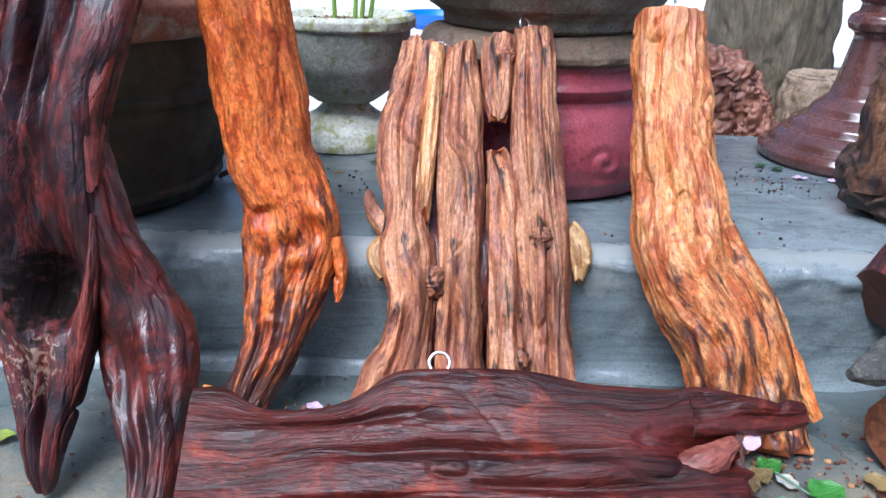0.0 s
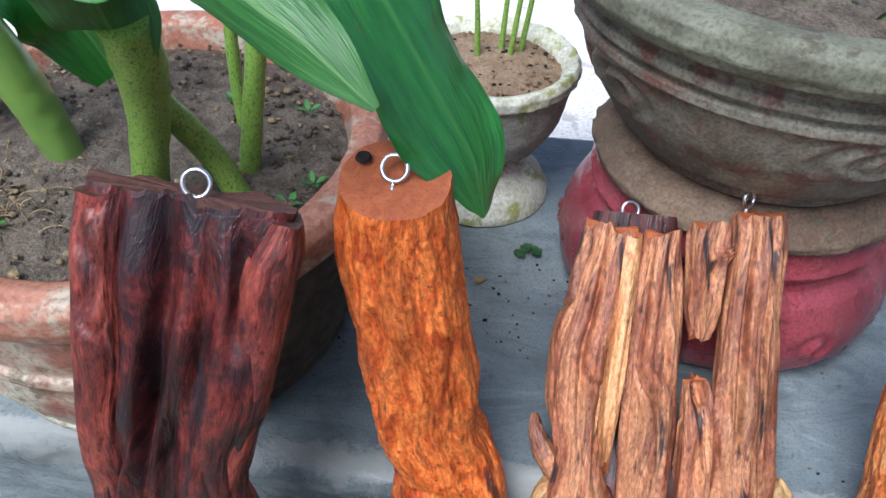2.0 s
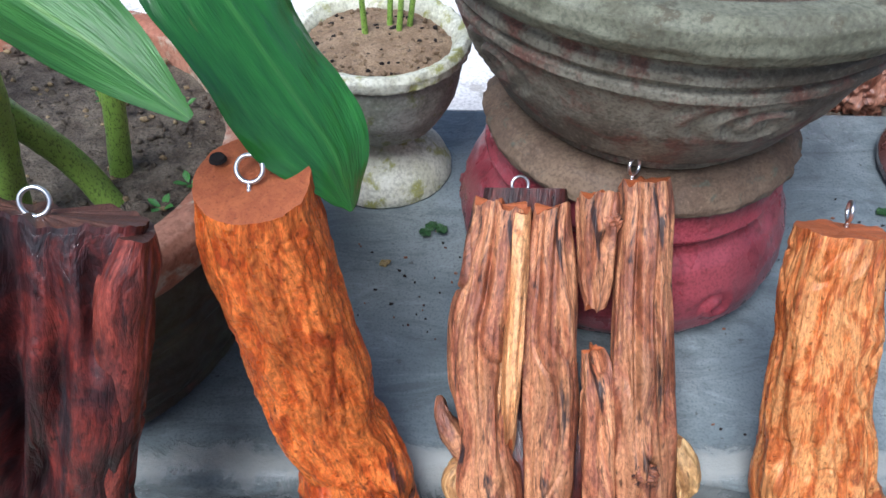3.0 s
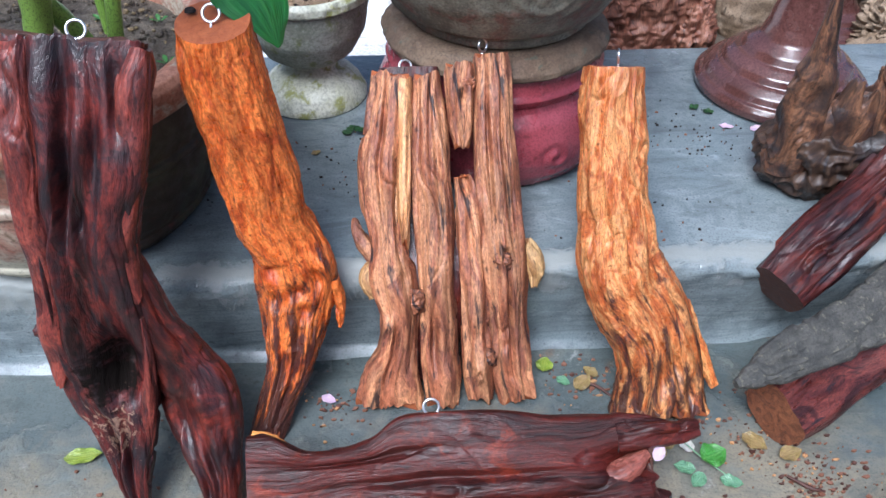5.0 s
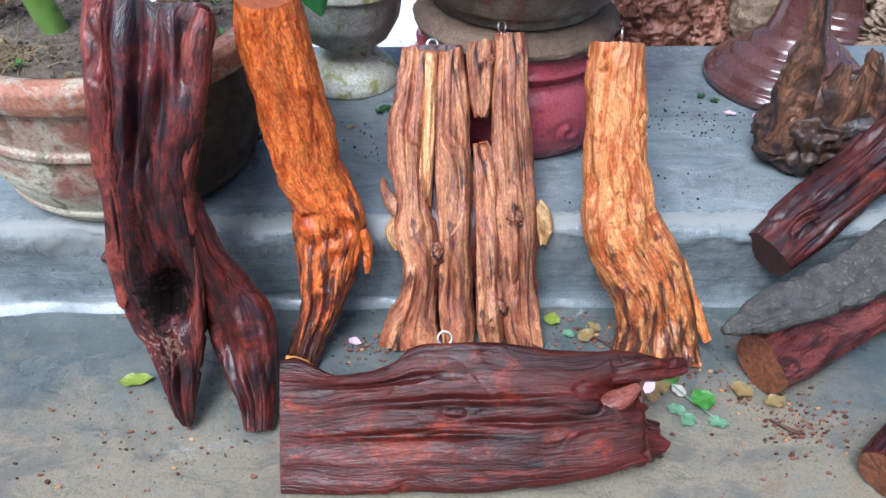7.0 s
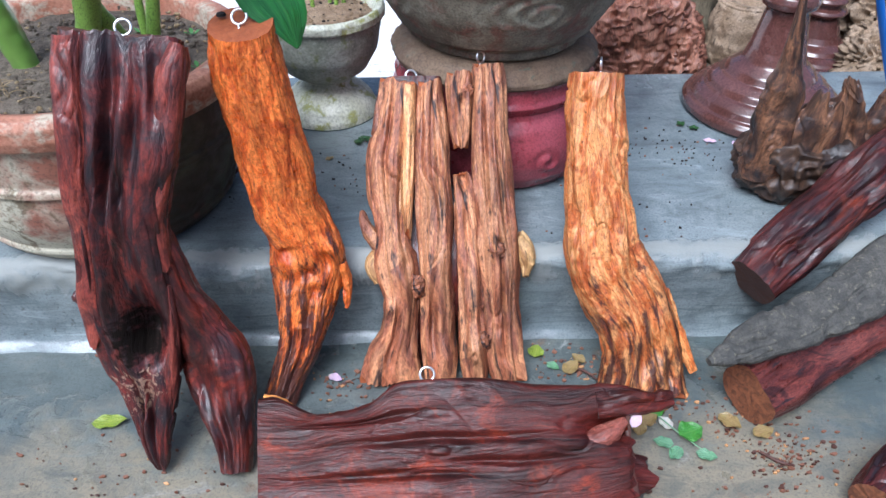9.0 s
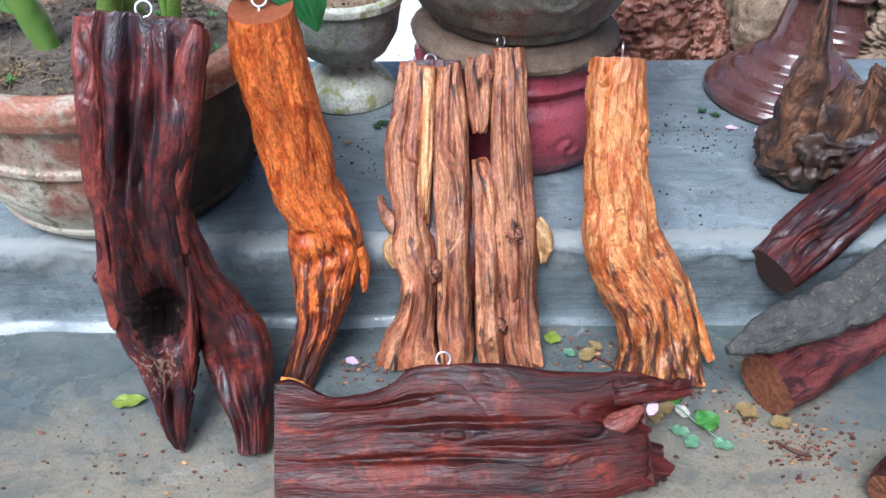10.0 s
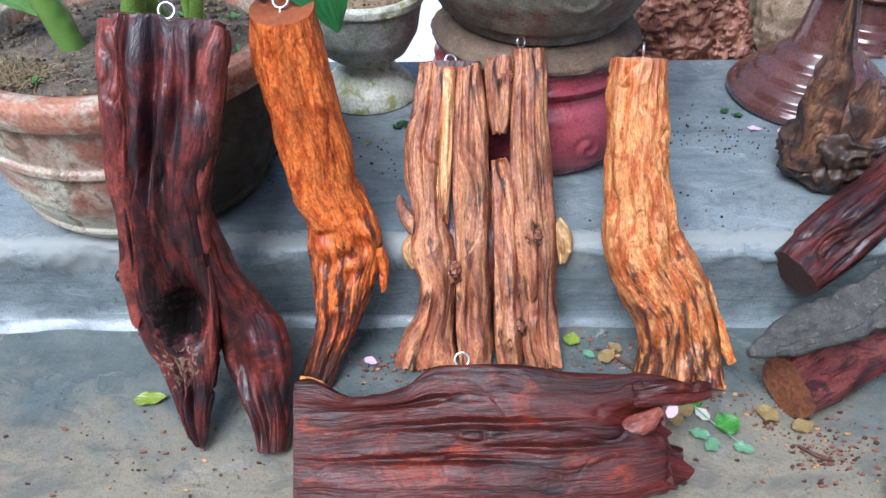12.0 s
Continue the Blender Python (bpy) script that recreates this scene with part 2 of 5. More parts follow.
M = {}
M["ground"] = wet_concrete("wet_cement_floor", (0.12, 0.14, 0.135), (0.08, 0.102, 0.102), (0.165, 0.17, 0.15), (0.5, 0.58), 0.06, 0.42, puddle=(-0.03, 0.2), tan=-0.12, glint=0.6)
M["step"] = wet_concrete("wet_cement_step", (0.17, 0.205, 0.215), (0.23, 0.265, 0.27), (0.13, 0.155, 0.165), (0.58, 0.74), 0.04, 0.32, puddle=(0.3, 0.5), edge=(0.026, 0.028), glint=0.5)
M["plaster"] = mineral("stained_plaster", (0.16, 0.15, 0.13), (0.22, 0.21, 0.18), (0.1, 0.1, 0.08), 3, (0.7, 0.95), 120)
M["yard"] = mineral("pale_dry_concrete", (0.72, 0.7, 0.68), (0.8, 0.8, 0.78), (0.45, 0.42, 0.38), 6, (0.6, 0.9), 120)
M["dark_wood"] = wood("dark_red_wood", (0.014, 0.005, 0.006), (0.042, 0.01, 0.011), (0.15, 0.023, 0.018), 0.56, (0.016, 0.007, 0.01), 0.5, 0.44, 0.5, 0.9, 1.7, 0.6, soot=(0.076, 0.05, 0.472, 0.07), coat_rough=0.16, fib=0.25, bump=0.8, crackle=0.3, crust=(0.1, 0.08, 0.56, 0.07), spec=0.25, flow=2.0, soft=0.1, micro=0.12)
M["orange_wood"] = wood("orange_wood", (0.34, 0.05, 0.008), (0.52, 0.1, 0.015), (0.72, 0.2, 0.042), 0.7, (0.36, 0.052, 0.01), 0.6, 0.36, 0.3, 1.6, 4.2, 0.5, 0.34, 0.3, flow=4.0, fib=0.2, bump=0.5, coat_rough=0.2, spec=0.35)
M["brown_wood"] = wood("split_brown_wood", (0.12, 0.036, 0.018), (0.36, 0.125, 0.062), (0.58, 0.28, 0.14), 0.575, (0.22, 0.078, 0.05), 0.54, 0.5, 0.15, 0.6, 7.7, 0.4, None, 0.5, fib=0.18, coat_rough=0.25, bump=0.8, spec=0.35)
M["pale_wood"] = wood("pale_orange_wood", (0.4, 0.09, 0.022), (0.6, 0.175, 0.045), (0.8, 0.38, 0.14), 0.7, (0.42, 0.095, 0.025), 0.58, 0.36, 0.25, 1.6, 9.1, 0.5, 0.34, 0.3, flow=3.5, fib=0.2, bump=0.5, coat_rough=0.2, spec=0.35)
M["slab_wood"] = wood("dark_wet_slab_wood", (0.012, 0.004, 0.004), (0.042, 0.008, 0.006), (0.085, 0.013, 0.01), 0.7, (0.24, 0.035, 0.014), 0.6, 0.42, 0.3, 0.9, 12.3, 0.4, fib=0.25, bump=0.9, crackle=0.3, coat_rough=0.08, spec=0.16, soft=0.1, micro=0.14)
M["log_wood"] = wood("dark_log_wood", (0.009, 0.005, 0.007), (0.032, 0.008, 0.009), (0.1, 0.02, 0.016), 0.56, (0.22, 0.042, 0.022), 0.62, 0.36, 0.4, 0.9, 15.0, 0.4, coat_rough=0.13, spec=0.25, bump=0.8, soft=0.1, micro=0.12)
M["burl"] = wood("burl_wood", (0.016, 0.008, 0.006), (0.075, 0.03, 0.018), (0.24, 0.115, 0.06), 0.56, (0.03, 0.016, 0.011), 0.52, 0.5, 0.2, 0.7, 20.0, 0.8, flow=2.5, fib=0.2, soft=0.1)
M["sawn_pink"] = wood("sawn_pinkish_wood", (0.03, 0.009, 0.009), (0.085, 0.02, 0.018), (0.16, 0.042, 0.034), 0.6, (0.03, 0.01, 0.01), 0.56, 0.36, 0.2, 0.5, 23.0, 0.5, fib=0.14, spec=0.3)
M["bark"] = mineral("grey_bark", (0.05, 0.048, 0.042), (0.085, 0.08, 0.068), (0.17, 0.155, 0.11), 30, (0.7, 0.95), 240, 0.9)
M["cut_orange"] = cut_wood("sawn_orange_end", (0.32, 0.08, 0.026), (0.45, 0.13, 0.042))
M["cut_dark"] = cut_wood("sawn_dark_end", (0.05, 0.018, 0.012), (0.1, 0.038, 0.024))
M["cut_brown"] = cut_wood("sawn_brown_end", (0.09, 0.028, 0.014), (0.26, 0.095, 0.04))
M["cut_pale"] = cut_wood("sawn_pale_end", (0.4, 0.19, 0.08), (0.6, 0.33, 0.14))
M["raw_orange"] = cut_wood("fresh_split_wood", (0.8, 0.3, 0.06), (0.85, 0.4, 0.12))
M["dark_wood_plain"] = wood("dark_red_leg_wood", (0.018, 0.006, 0.006), (0.05, 0.01, 0.009), (0.15, 0.023, 0.015), 0.58, (0.022, 0.008, 0.009), 0.52, 0.4, 0.5, 0.8, 2.7, 0.8, coat_rough=0.13, fib=0.25, bump=0.7, crackle=0.25, spec=0.25, flow=2.0, soft=0.12, micro=0.1)
M["red_wood"] = wood("red_strip_wood", (0.06, 0.015, 0.013), (0.16, 0.028, 0.021), (0.27, 0.058, 0.04), 0.6, (0.03, 0.011, 0.014), 0.54, 0.46, 0.35, 0.8, 41.0, 0.6, coat_rough=0.16, fib=0.25, bump=0.8, crackle=0.3, spec=0.3, flow=2.0, soft=0.12, micro=0.12)
M["burl_dark"] = wood("charred_burl_wood", (0.01, 0.007, 0.005), (0.035, 0.02, 0.014), (0.09, 0.05, 0.03), 0.58, (0.2, 0.13, 0.08), 0.68, 0.5, 0.15, 0.5, 21.0, 1.2, flow=2.5, fib=0.2)
M["knot_wood"] = wood("knot_wood", (0.06, 0.022, 0.014), (0.24, 0.08, 0.042), (0.36, 0.14, 0.07), 0.56, (0.05, 0.02, 0.014), 0.55, 0.5, 0.0, 1.0, 51.0, 1.5, flow=2.0)
M["tan_wood"] = wood("tan_strip_wood", (0.3, 0.12, 0.045), (0.5, 0.23, 0.09), (0.64, 0.34, 0.15), 0.66, (0.4, 0.16, 0.06), 0.6, 0.5, 0.15, 0.5, 35.0, 0.6, fib=0.25, coat_rough=0.3)
M["salmon_wood"] = wood("salmon_broken_wood", (0.13, 0.03, 0.02), (0.24, 0.065, 0.045), (0.32, 0.1, 0.07), 0.7, (0.2, 0.05, 0.034), 0.62, 0.5, 0.1, 0.6, 37.0, 0.6, fib=0.2)
M["sapwood"] = wood("pale_sapwood", (0.3, 0.14, 0.05), (0.58, 0.33, 0.13), (0.8, 0.55, 0.26), 0.68, (0.4, 0.18, 0.06), 0.6, 0.55, 0.0, 0.8, 33.0, 0.4)
M["black_hole"] = Nodes("dark_hole").finish((0.01, 0.006, 0.005), 0.9)
M["steel"] = Nodes("zinc_steel").finish((0.78, 0.79, 0.8), 0.28, metal=1.0)
M["terracotta"] = mineral("worn_terracotta", (0.34, 0.13, 0.075), (0.42, 0.2, 0.13), (0.46, 0.42, 0.32), 7, (0.45, 0.85), 150, 0.5, at3=(0.5, 0.6))
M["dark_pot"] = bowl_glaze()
M["mossy"] = mineral("mossy_cement", (0.27, 0.28, 0.22), (0.4, 0.4, 0.34), (0.2, 0.22, 0.08), 11, (0.6, 0.95), 170, 0.7)
M["mossy_pale"] = mineral("pale_mossy_cement", (0.58, 0.58, 0.44), (0.76, 0.76, 0.64), (0.3, 0.3, 0.05), 11, (0.5, 0.9), 170, 0.6, at3=(0.52, 0.62))
M["stone_urn"] = mineral("weathered_urn", (0.11, 0.095, 0.07), (0.25, 0.235, 0.18), (0.17, 0.075, 0.055), 8, (0.55, 0.9), 210, 0.9, at3=(0.5, 0.62))
M["maroon"] = mineral("maroon_paint", (0.23, 0.036, 0.048), (0.31, 0.06, 0.075), (0.15, 0.026, 0.03), 11, (0.22, 0.45), 240, 0.55, 0.25)
M["glaze"] = mineral("brown_glaze", (0.085, 0.034, 0.028), (0.12, 0.05, 0.042), (0.15, 0.07, 0.06), 14, (0.12, 0.28), 200, 0.1, 0.5)
M["soil"] = mineral("damp_soil", (0.11, 0.085, 0.06), (0.21, 0.17, 0.125), (0.045, 0.034, 0.024), 34, (0.8, 1.0), 300, 1.0, dist=0.01)
M["sandy_soil"] = mineral("sandy_soil", (0.24, 0.16, 0.095), (0.34, 0.24, 0.15), (0.07, 0.05, 0.035), 30, (0.8, 1.0), 300, 0.9, dist=0.006)
M["urn_moss"] = mineral("urn_moss_cement", (0.11, 0.11, 0.075), (0.18, 0.185, 0.13), (0.08, 0.07, 0.042), 12, (0.6, 0.95), 200, 0.8)
M["lip_cement"] = mineral("brown_cement", (0.13, 0.085, 0.055), (0.2, 0.14, 0.09), (0.1, 0.105, 0.075), 14, (0.7, 0.95), 220, 0.9)
M["stump_red"] = wood("red_stump_wood", (0.11, 0.04, 0.024), (0.24, 0.088, 0.052), (0.36, 0.17, 0.11), 0.62, (0.2, 0.06, 0.035), 0.6, 0.5, 0.1, 0.8, 31.0, 1.0, soft=0.1)
M["stump_grey"] = mineral("grey_brown_stump", (0.1, 0.08, 0.05), (0.17, 0.14, 0.09), (0.035, 0.027, 0.018), 9, (0.7, 0.95), 160, 1.0, stretch=(1, 1, 0.25), dist=0.01)
M["drift"] = mineral("pale_driftwood", (0.24, 0.165, 0.1), (0.38, 0.28, 0.19), (0.06, 0.04, 0.025), 18, (0.6, 0.9), 200, 0.9)
M["blue"] = Nodes("blue_plastic").finish((0.02, 0.16, 0.62), 0.35)
M["navy"] = Nodes("navy_glaze").finish((0.012, 0.03, 0.2), 0.12)
M["moss_clump"] = mineral("dry_root_fibre", (0.24, 0.17, 0.09), (0.38, 0.29, 0.16), (0.1, 0.07, 0.04), 60, (0.8, 1.0), 300, 0.8)


def leaf_material(name, a, b, vein, rough=0.28, coat=0.5):
    n = Nodes(name)
    v = n.coords("UV", (1, 1, 1))
    sep = n.add("ShaderNodeSeparateXYZ", Vector=v)
    rib = n.math("ABSOLUTE", sep.outputs[0], 0.0)
    w = n.add("ShaderNodeTexWave", Vector=n.coords("UV", (2, 9, 1)), Scale=1.0, Distortion=4.0)
    col = n.mix(n.ramp(n.noise(v, 5, 5, 0.65), [(0.36, 0.0), (0.64, 1.0)]), a, b)
    spot = n.noise(n.coords("UV", (14, 9, 1)), 1.0, 3.0, 0.6)
    col = n.mix(n.ramp(spot, [(0.68, 0.0), (0.74, 0.35)]), col, (0.2, 0.18, 0.05))
    col = n.mix(n.ramp(w.outputs["Fac"], [(0.8, 0.0), (1.0, 0.07)]), col, vein)
    col = n.mix(n.ramp(rib, [(0.02, 0.5), (0.06, 0.0)]), col, vein)
    n.put(n.bsdf, "Subsurface Weight", 0.15)
    n.put(n.bsdf, "Subsurface Radius", (0.01, 0.02, 0.004))
    return n.finish(col, rough, n.noise(v, 5, 4), 0.35, 0.01, coat, 0.1)


M["leaf"] = leaf_material("glossy_green_leaf", (0.014, 0.095, 0.012), (0.03, 0.16, 0.022), (0.07, 0.22, 0.04), 0.3)
M["leaf_satin"] = leaf_material("satin_green_leaf", (0.022, 0.1, 0.016), (0.05, 0.17, 0.03), (0.16, 0.3, 0.08), 0.5, 0.05)
M["leaf_pale"] = leaf_material("pale_leaf_underside", (0.12, 0.26, 0.06), (0.2, 0.36, 0.1), (0.3, 0.45, 0.15), 0.4)
M["leaf_small"] = leaf_material("small_green_leaf", (0.035, 0.17, 0.018), (0.07, 0.25, 0.035), (0.15, 0.3, 0.08), 0.4)
M["weed"] = leaf_material("dark_weed_leaf", (0.012, 0.05, 0.01), (0.025, 0.09, 0.015), (0.06, 0.13, 0.03), 0.4)
M["leaf_mint"] = leaf_material("grey_green_leaf", (0.1, 0.24, 0.12), (0.16, 0.32, 0.18), (0.25, 0.4, 0.25), 0.4)
M["leaf_yellow"] = leaf_material("yellow_green_leaf", (0.15, 0.24, 0.02), (0.28, 0.33, 0.035), (0.36, 0.38, 0.08), 0.4)
M["leaf_dry"] = leaf_material("dry_leaf_skin", (0.2, 0.13, 0.04), (0.3, 0.22, 0.08), (0.3, 0.2, 0.1), 0.6)
M["leaf_white"] = leaf_material("bleached_leaf_skin", (0.5, 0.48, 0.4), (0.62, 0.6, 0.52), (0.6, 0.55, 0.45), 0.6)
M["petal"] = leaf_material("pink_petal", (0.62, 0.42, 0.55), (0.72, 0.55, 0.66), (0.7, 0.5, 0.6), 0.5)
M["chip"] = cut_wood("brown_flakes", (0.15, 0.055, 0.03), (0.27, 0.12, 0.07))


def stem_material():
    n = Nodes("speckled_stem")
    v = n.coords("Object", (1, 1, 0.5))
    spots = n.noise(v, 520, 3, 0.6, 0.5)
    col = n.mix(n.noise(v, 20, 3), (0.16, 0.3, 0.04), (0.26, 0.4, 0.08))
    col = n.mix(n.ramp(spots, [(0.54, 0.0), (0.6, 0.75)]), col, (0.05, 0.08, 0.02))
    return n.finish(col, 0.4, spots, 0.2, 0.001)


M["stem"] = stem_material()
M["sheath"] = leaf_material("green_sheath", (0.07, 0.2, 0.02), (0.14, 0.3, 0.04), (0.25, 0.38, 0.1), 0.35)


# ---- shapes ----
def hash3(ix, iy, iz, seed):
    h = (ix * 374761393 + iy * 668265263 + iz * 2147483647 + seed * 974634541) & 0xFFFFFFFF
    h = ((h ^ (h >> 13)) * 1274126177) & 0xFFFFFFFF
    h = ((h ^ (h >> 16)) * 2246822519) & 0xFFFFFFFF
    return ((h ^ (h >> 15)) & 0xFFFF) / 32767.5 - 1.0


def vnoise(x, y, z, seed=0):
    """Smooth value noise from -1 to 1 over arrays."""
    x, y, z = np.broadcast_arrays(x, y, z)
    ix, iy, iz = (np.floor(a).astype(np.int64) for a in (x, y, z))
    fx, fy, fz = x - ix, y - iy, z - iz
    fx, fy, fz = (f * f * (3 - 2 * f) for f in (fx, fy, fz))
    out = 0
    for dx in (0, 1):
        for dy in (0, 1):
            for dz in (0, 1):
                w = (fx if dx else 1 - fx) * (fy if dy else 1 - fy) * (fz if dz else 1 - fz)
                out = out + w * hash3(ix + dx, iy + dy, iz + dz, seed)
    return out


def fbm(x, y, z, seed=0, octaves=3):
    total, amp = 0, 1.0
    for k in range(octaves):
        total = total + amp * vnoise(x * 2 ** k, y * 2 ** k, z * 2 ** k, seed + k)
        amp *= 0.5
    return total


def spline(rows, n):
    """Catmull-Rom through rows, n samples."""
    p = np.array(rows, float)
    p = np.vstack([2 * p[0] - p[1], p, 2 * p[-1] - p[-2]])
    t = np.linspace(0, len(rows) - 1 - 1e-9, n)
    i = t.astype(int)
    f = (t - i)[:, None]
    a, b, c, d = p[i], p[i + 1], p[i + 2], p[i + 3]
    return 0.5 * (2 * b + (c - a) * f + (2 * a - 5 * b + 4 * c - d) * f ** 2 + (3 * b - a - 3 * c + d) * f ** 3)


class Build:
    """Collects vertices, faces and uv of one mesh."""

    def __init__(self):
        self.v, self.f, self.uv, self.m, self.count = [], [], [], [], 0

    def grid(self, pts, uv, wrap=False, mat=0, flip=False):
        """pts: rows x columns x 3."""
        r, c = pts.shape[:2]
        self.v.append(pts.reshape(-1, 3))
        idx = np.arange(r * c).reshape(r, c) + self.count
        cols = c if wrap else c - 1
        j = (np.arange(cols) + 1) % c
        quad = np.stack([idx[:-1, :cols], idx[:-1][:, j], idx[1:][:, j], idx[1:, :cols]], -1).reshape(-1, 4)
        u0, u1 = uv[:-1, :cols], uv[1:, :cols]
        step = uv[:, 1:2, :] - uv[:, 0:1, :]
        n0 = uv[:-1, :cols] + step[:-1]
        n1 = uv[1:, :cols] + step[1:]
        if not wrap:
            n0, n1 = uv[:-1, 1:], uv[1:, 1:]
        q = np.stack([u0, n0, n1, u1], 2).reshape(-1, 4, 2)
        if flip:
            quad, q = quad[:, ::-1], q[:, ::-1]
        self.f.append(quad)
        self.uv.append(q)
        self.m.append(np.full(len(quad), mat))
        self.count += r * c
        return idx

    def fan(self, ring, centre, mat, flip=False, rings=5, rough=0.0004):
        """A closed, slightly uneven end over a ring of points."""
        ring = np.asarray(ring)
        ks = np.linspace(0, 1, rings + 2)[1:]
        pts = [ring]
        for k in ks:
            p = ring + (centre - ring) * min(k, 0.999)
            pts.append(p + rough * vnoise(p[:, :1] * 120, p[:, 1:2] * 120, p[:, 2:] * 120, 5) * (1, 1, 1))
        pts = np.stack(pts)
        uv = np.stack([np.repeat(np.linspace(0, 0.1, pts.shape[1])[None], len(pts), 0), np.repeat(np.linspace(0, 0.05, len(pts))[:, None], pts.shape[1], 1)], -1)
        self.grid(pts, uv, True, mat, flip)

    def mesh(self, name, mats, smooth=True):
        me = bpy.data.meshes.new(name)
        v, f = np.vstack(self.v), np.vstack(self.f)
        me.vertices.add(len(v))
        me.vertices.foreach_set("co", v.astype(np.float32).ravel())
        me.loops.add(f.size)
        me.loops.foreach_set("vertex_index", f.astype(np.int32).ravel())
        me.polygons.add(len(f))
        me.polygons.foreach_set("loop_start", (np.arange(len(f)) * 4).astype(np.int32))
        me.polygons.foreach_set("material_index", np.concatenate(self.m).astype(np.int32))
        me.polygons.foreach_set("use_smooth", np.full(len(f), smooth))
        layer = me.uv_layers.new(name="grain")
        layer.data.foreach_set("uv", np.vstack(self.uv).astype(np.float32).ravel())
        for mat in mats:
            me.materials.append(mat)
        me.update(calc_edges=True)
        me.validate()
        return me


def thing(name, label, category, group="", at=(0, 0, 0)):
    ob = tagged(new(name), label, category, group)
    ob.location = at
    ob.empty_display_size = 0.05
    return ob


def part(name, mesh, parent, label=""):
    ob = new(name, mesh)
    ob.parent = parent
    ob.matrix_parent_inverse = Matrix.Translation(parent.location).inverted() if parent.type == "EMPTY" else Matrix()
    return tagged(ob, label)


def alone(name, mesh, label, category, group="", kind=""):
    return tagged(new(name, mesh), label, category, group, kind)


def loft(b, rows, nu=120, nv=160, front=(0, -0.8, 0.6), groove=0.006, freq=60.0, long=0.14, fine=0.0015, warp=0.35, jag=(0, 0), dents=(), seed=0, square=0.75, mats=(0, 1), lumps=0.0, caps=(True, True), tilt=(0, 0), crack=0.006, thin_back=1.0, notches=()):
    """A piece of wood along rows of x, y, z, half width, half thickness, with fibres along it.
    dents: (v 0..1, side -1..1, depth, length, width) hollows on the front."""
    s = spline(rows, nv)
    c, hw, ht = s[:, :3], np.maximum(s[:, 3], 0.001), np.maximum(s[:, 4], 0.001)
    tan = np.gradient(c, axis=0)
    tan /= np.linalg.norm(tan, axis=1)[:, None]
    fr = np.array(front, float)[None] - (tan @ np.array(front, float))[:, None] * tan
    fr /= np.linalg.norm(fr, axis=1)[:, None]
    side = np.cross(fr, tan)
    side *= np.sign(side[:, :1].sum()) if abs(side[:, 0].sum()) > abs(side[:, 2].sum()) else np.sign(side[:, 2].sum())
    v = np.concatenate([[0], np.cumsum(np.linalg.norm(np.diff(c, axis=0), axis=1))])
    th = np.linspace(0, 2 * np.pi, 4001)
    ca, sa = np.cos(th), np.sin(th)
    ca, sa = np.sign(ca) * np.abs(ca) ** square, np.sign(sa) * np.abs(sa) ** square
    arc = np.concatenate([[0], np.cumsum(np.hypot(np.diff(ca) * hw.mean(), np.diff(sa) * ht.mean()))])
    th = np.linspace(0, arc[-1], nu, endpoint=False)
    ca, sa = np.interp(th, arc, ca), np.interp(th, arc, sa)
    X, Y, V = hw[:, None] * ca[None], ht[:, None] * sa[None], np.repeat(v[:, None], nu, 1)
    wx = warp * vnoise(X * 25, Y * 25, V * 14, seed + 11)
    g1 = 1 - np.abs(vnoise(X * freq + wx, Y * freq, V * freq * long + wx, seed)) * 2
    g2 = vnoise(X * freq * 2.7 + wx, Y * freq * 2.7, V * freq * long * 1.6, seed + 3)
    g3 = vnoise(X * freq * 8, Y * freq * 8, V * freq * long * 6, seed + 5)
    big = fbm(X * 14, Y * 14, V * 9, seed + 7, 2)
    d = groove * (0.6 * g1 + 0.45 * g2) + fine * g3 + lumps * big
    z1 = vnoise(X * freq * 0.8 + wx * 2, Y * freq * 0.8, V * freq * long * 0.5 + wx, seed + 13)
    z2 = vnoise(X * freq * 1.9 + wx * 2, Y * freq * 1.9, V * freq * long, seed + 17)
    where = np.clip(0.5 + 1.4 * vnoise(X * 20, Y * 20, V * 12, seed + 19), 0, 1)
    d = d - crack * where * (np.exp(-(z1 / 0.1) ** 2) + 0.5 * np.exp(-(z2 / 0.12) ** 2))
    d = d * np.clip((v / v[-1])[:, None] * 9 + 0.3, 0, 1)
    lim = np.minimum(hw, ht)[:, None]
    d = np.clip(d, -0.6 * lim, 0.6 * lim)
    k = 1 + d / np.maximum(np.sqrt(X ** 2 + Y ** 2), 0.004)
    X, Y = X * k, Y * k
    Y = np.where(Y < 0, Y * thin_back, Y)
    t = (v / v[-1])[:, None]
    for tv, depth, lv in notches:
        X = X - depth * np.exp(-((t - tv) / lv) ** 4) * np.clip((ca[None] - 0.35) / 0.65, 0, 1) ** 1.5
    for tv, ta, depth, lv, la in dents:
        w = np.exp(-((t - tv) / lv) ** 2 - ((ca[None] - ta) / la) ** 2) * np.clip(sa[None] * 2.5 + 0.2, 0, 1)
        Y = Y - depth * w
    pts = c[:, None] + side[:, None] * X[..., None] + fr[:, None] * Y[..., None]
    jn = fbm(X * 70, Y * 70, 0 * X, seed + 9, 2)
    pts = pts - tan[:, None] * (jag[0] * (0.5 + jn) * np.clip(1 - t * 6, 0, 1) ** 1)[..., None]
    pts = pts + tan[:, None] * (jag[1] * (0.5 + jn) * np.clip(1 - (1 - t) * 6, 0, 1))[..., None]
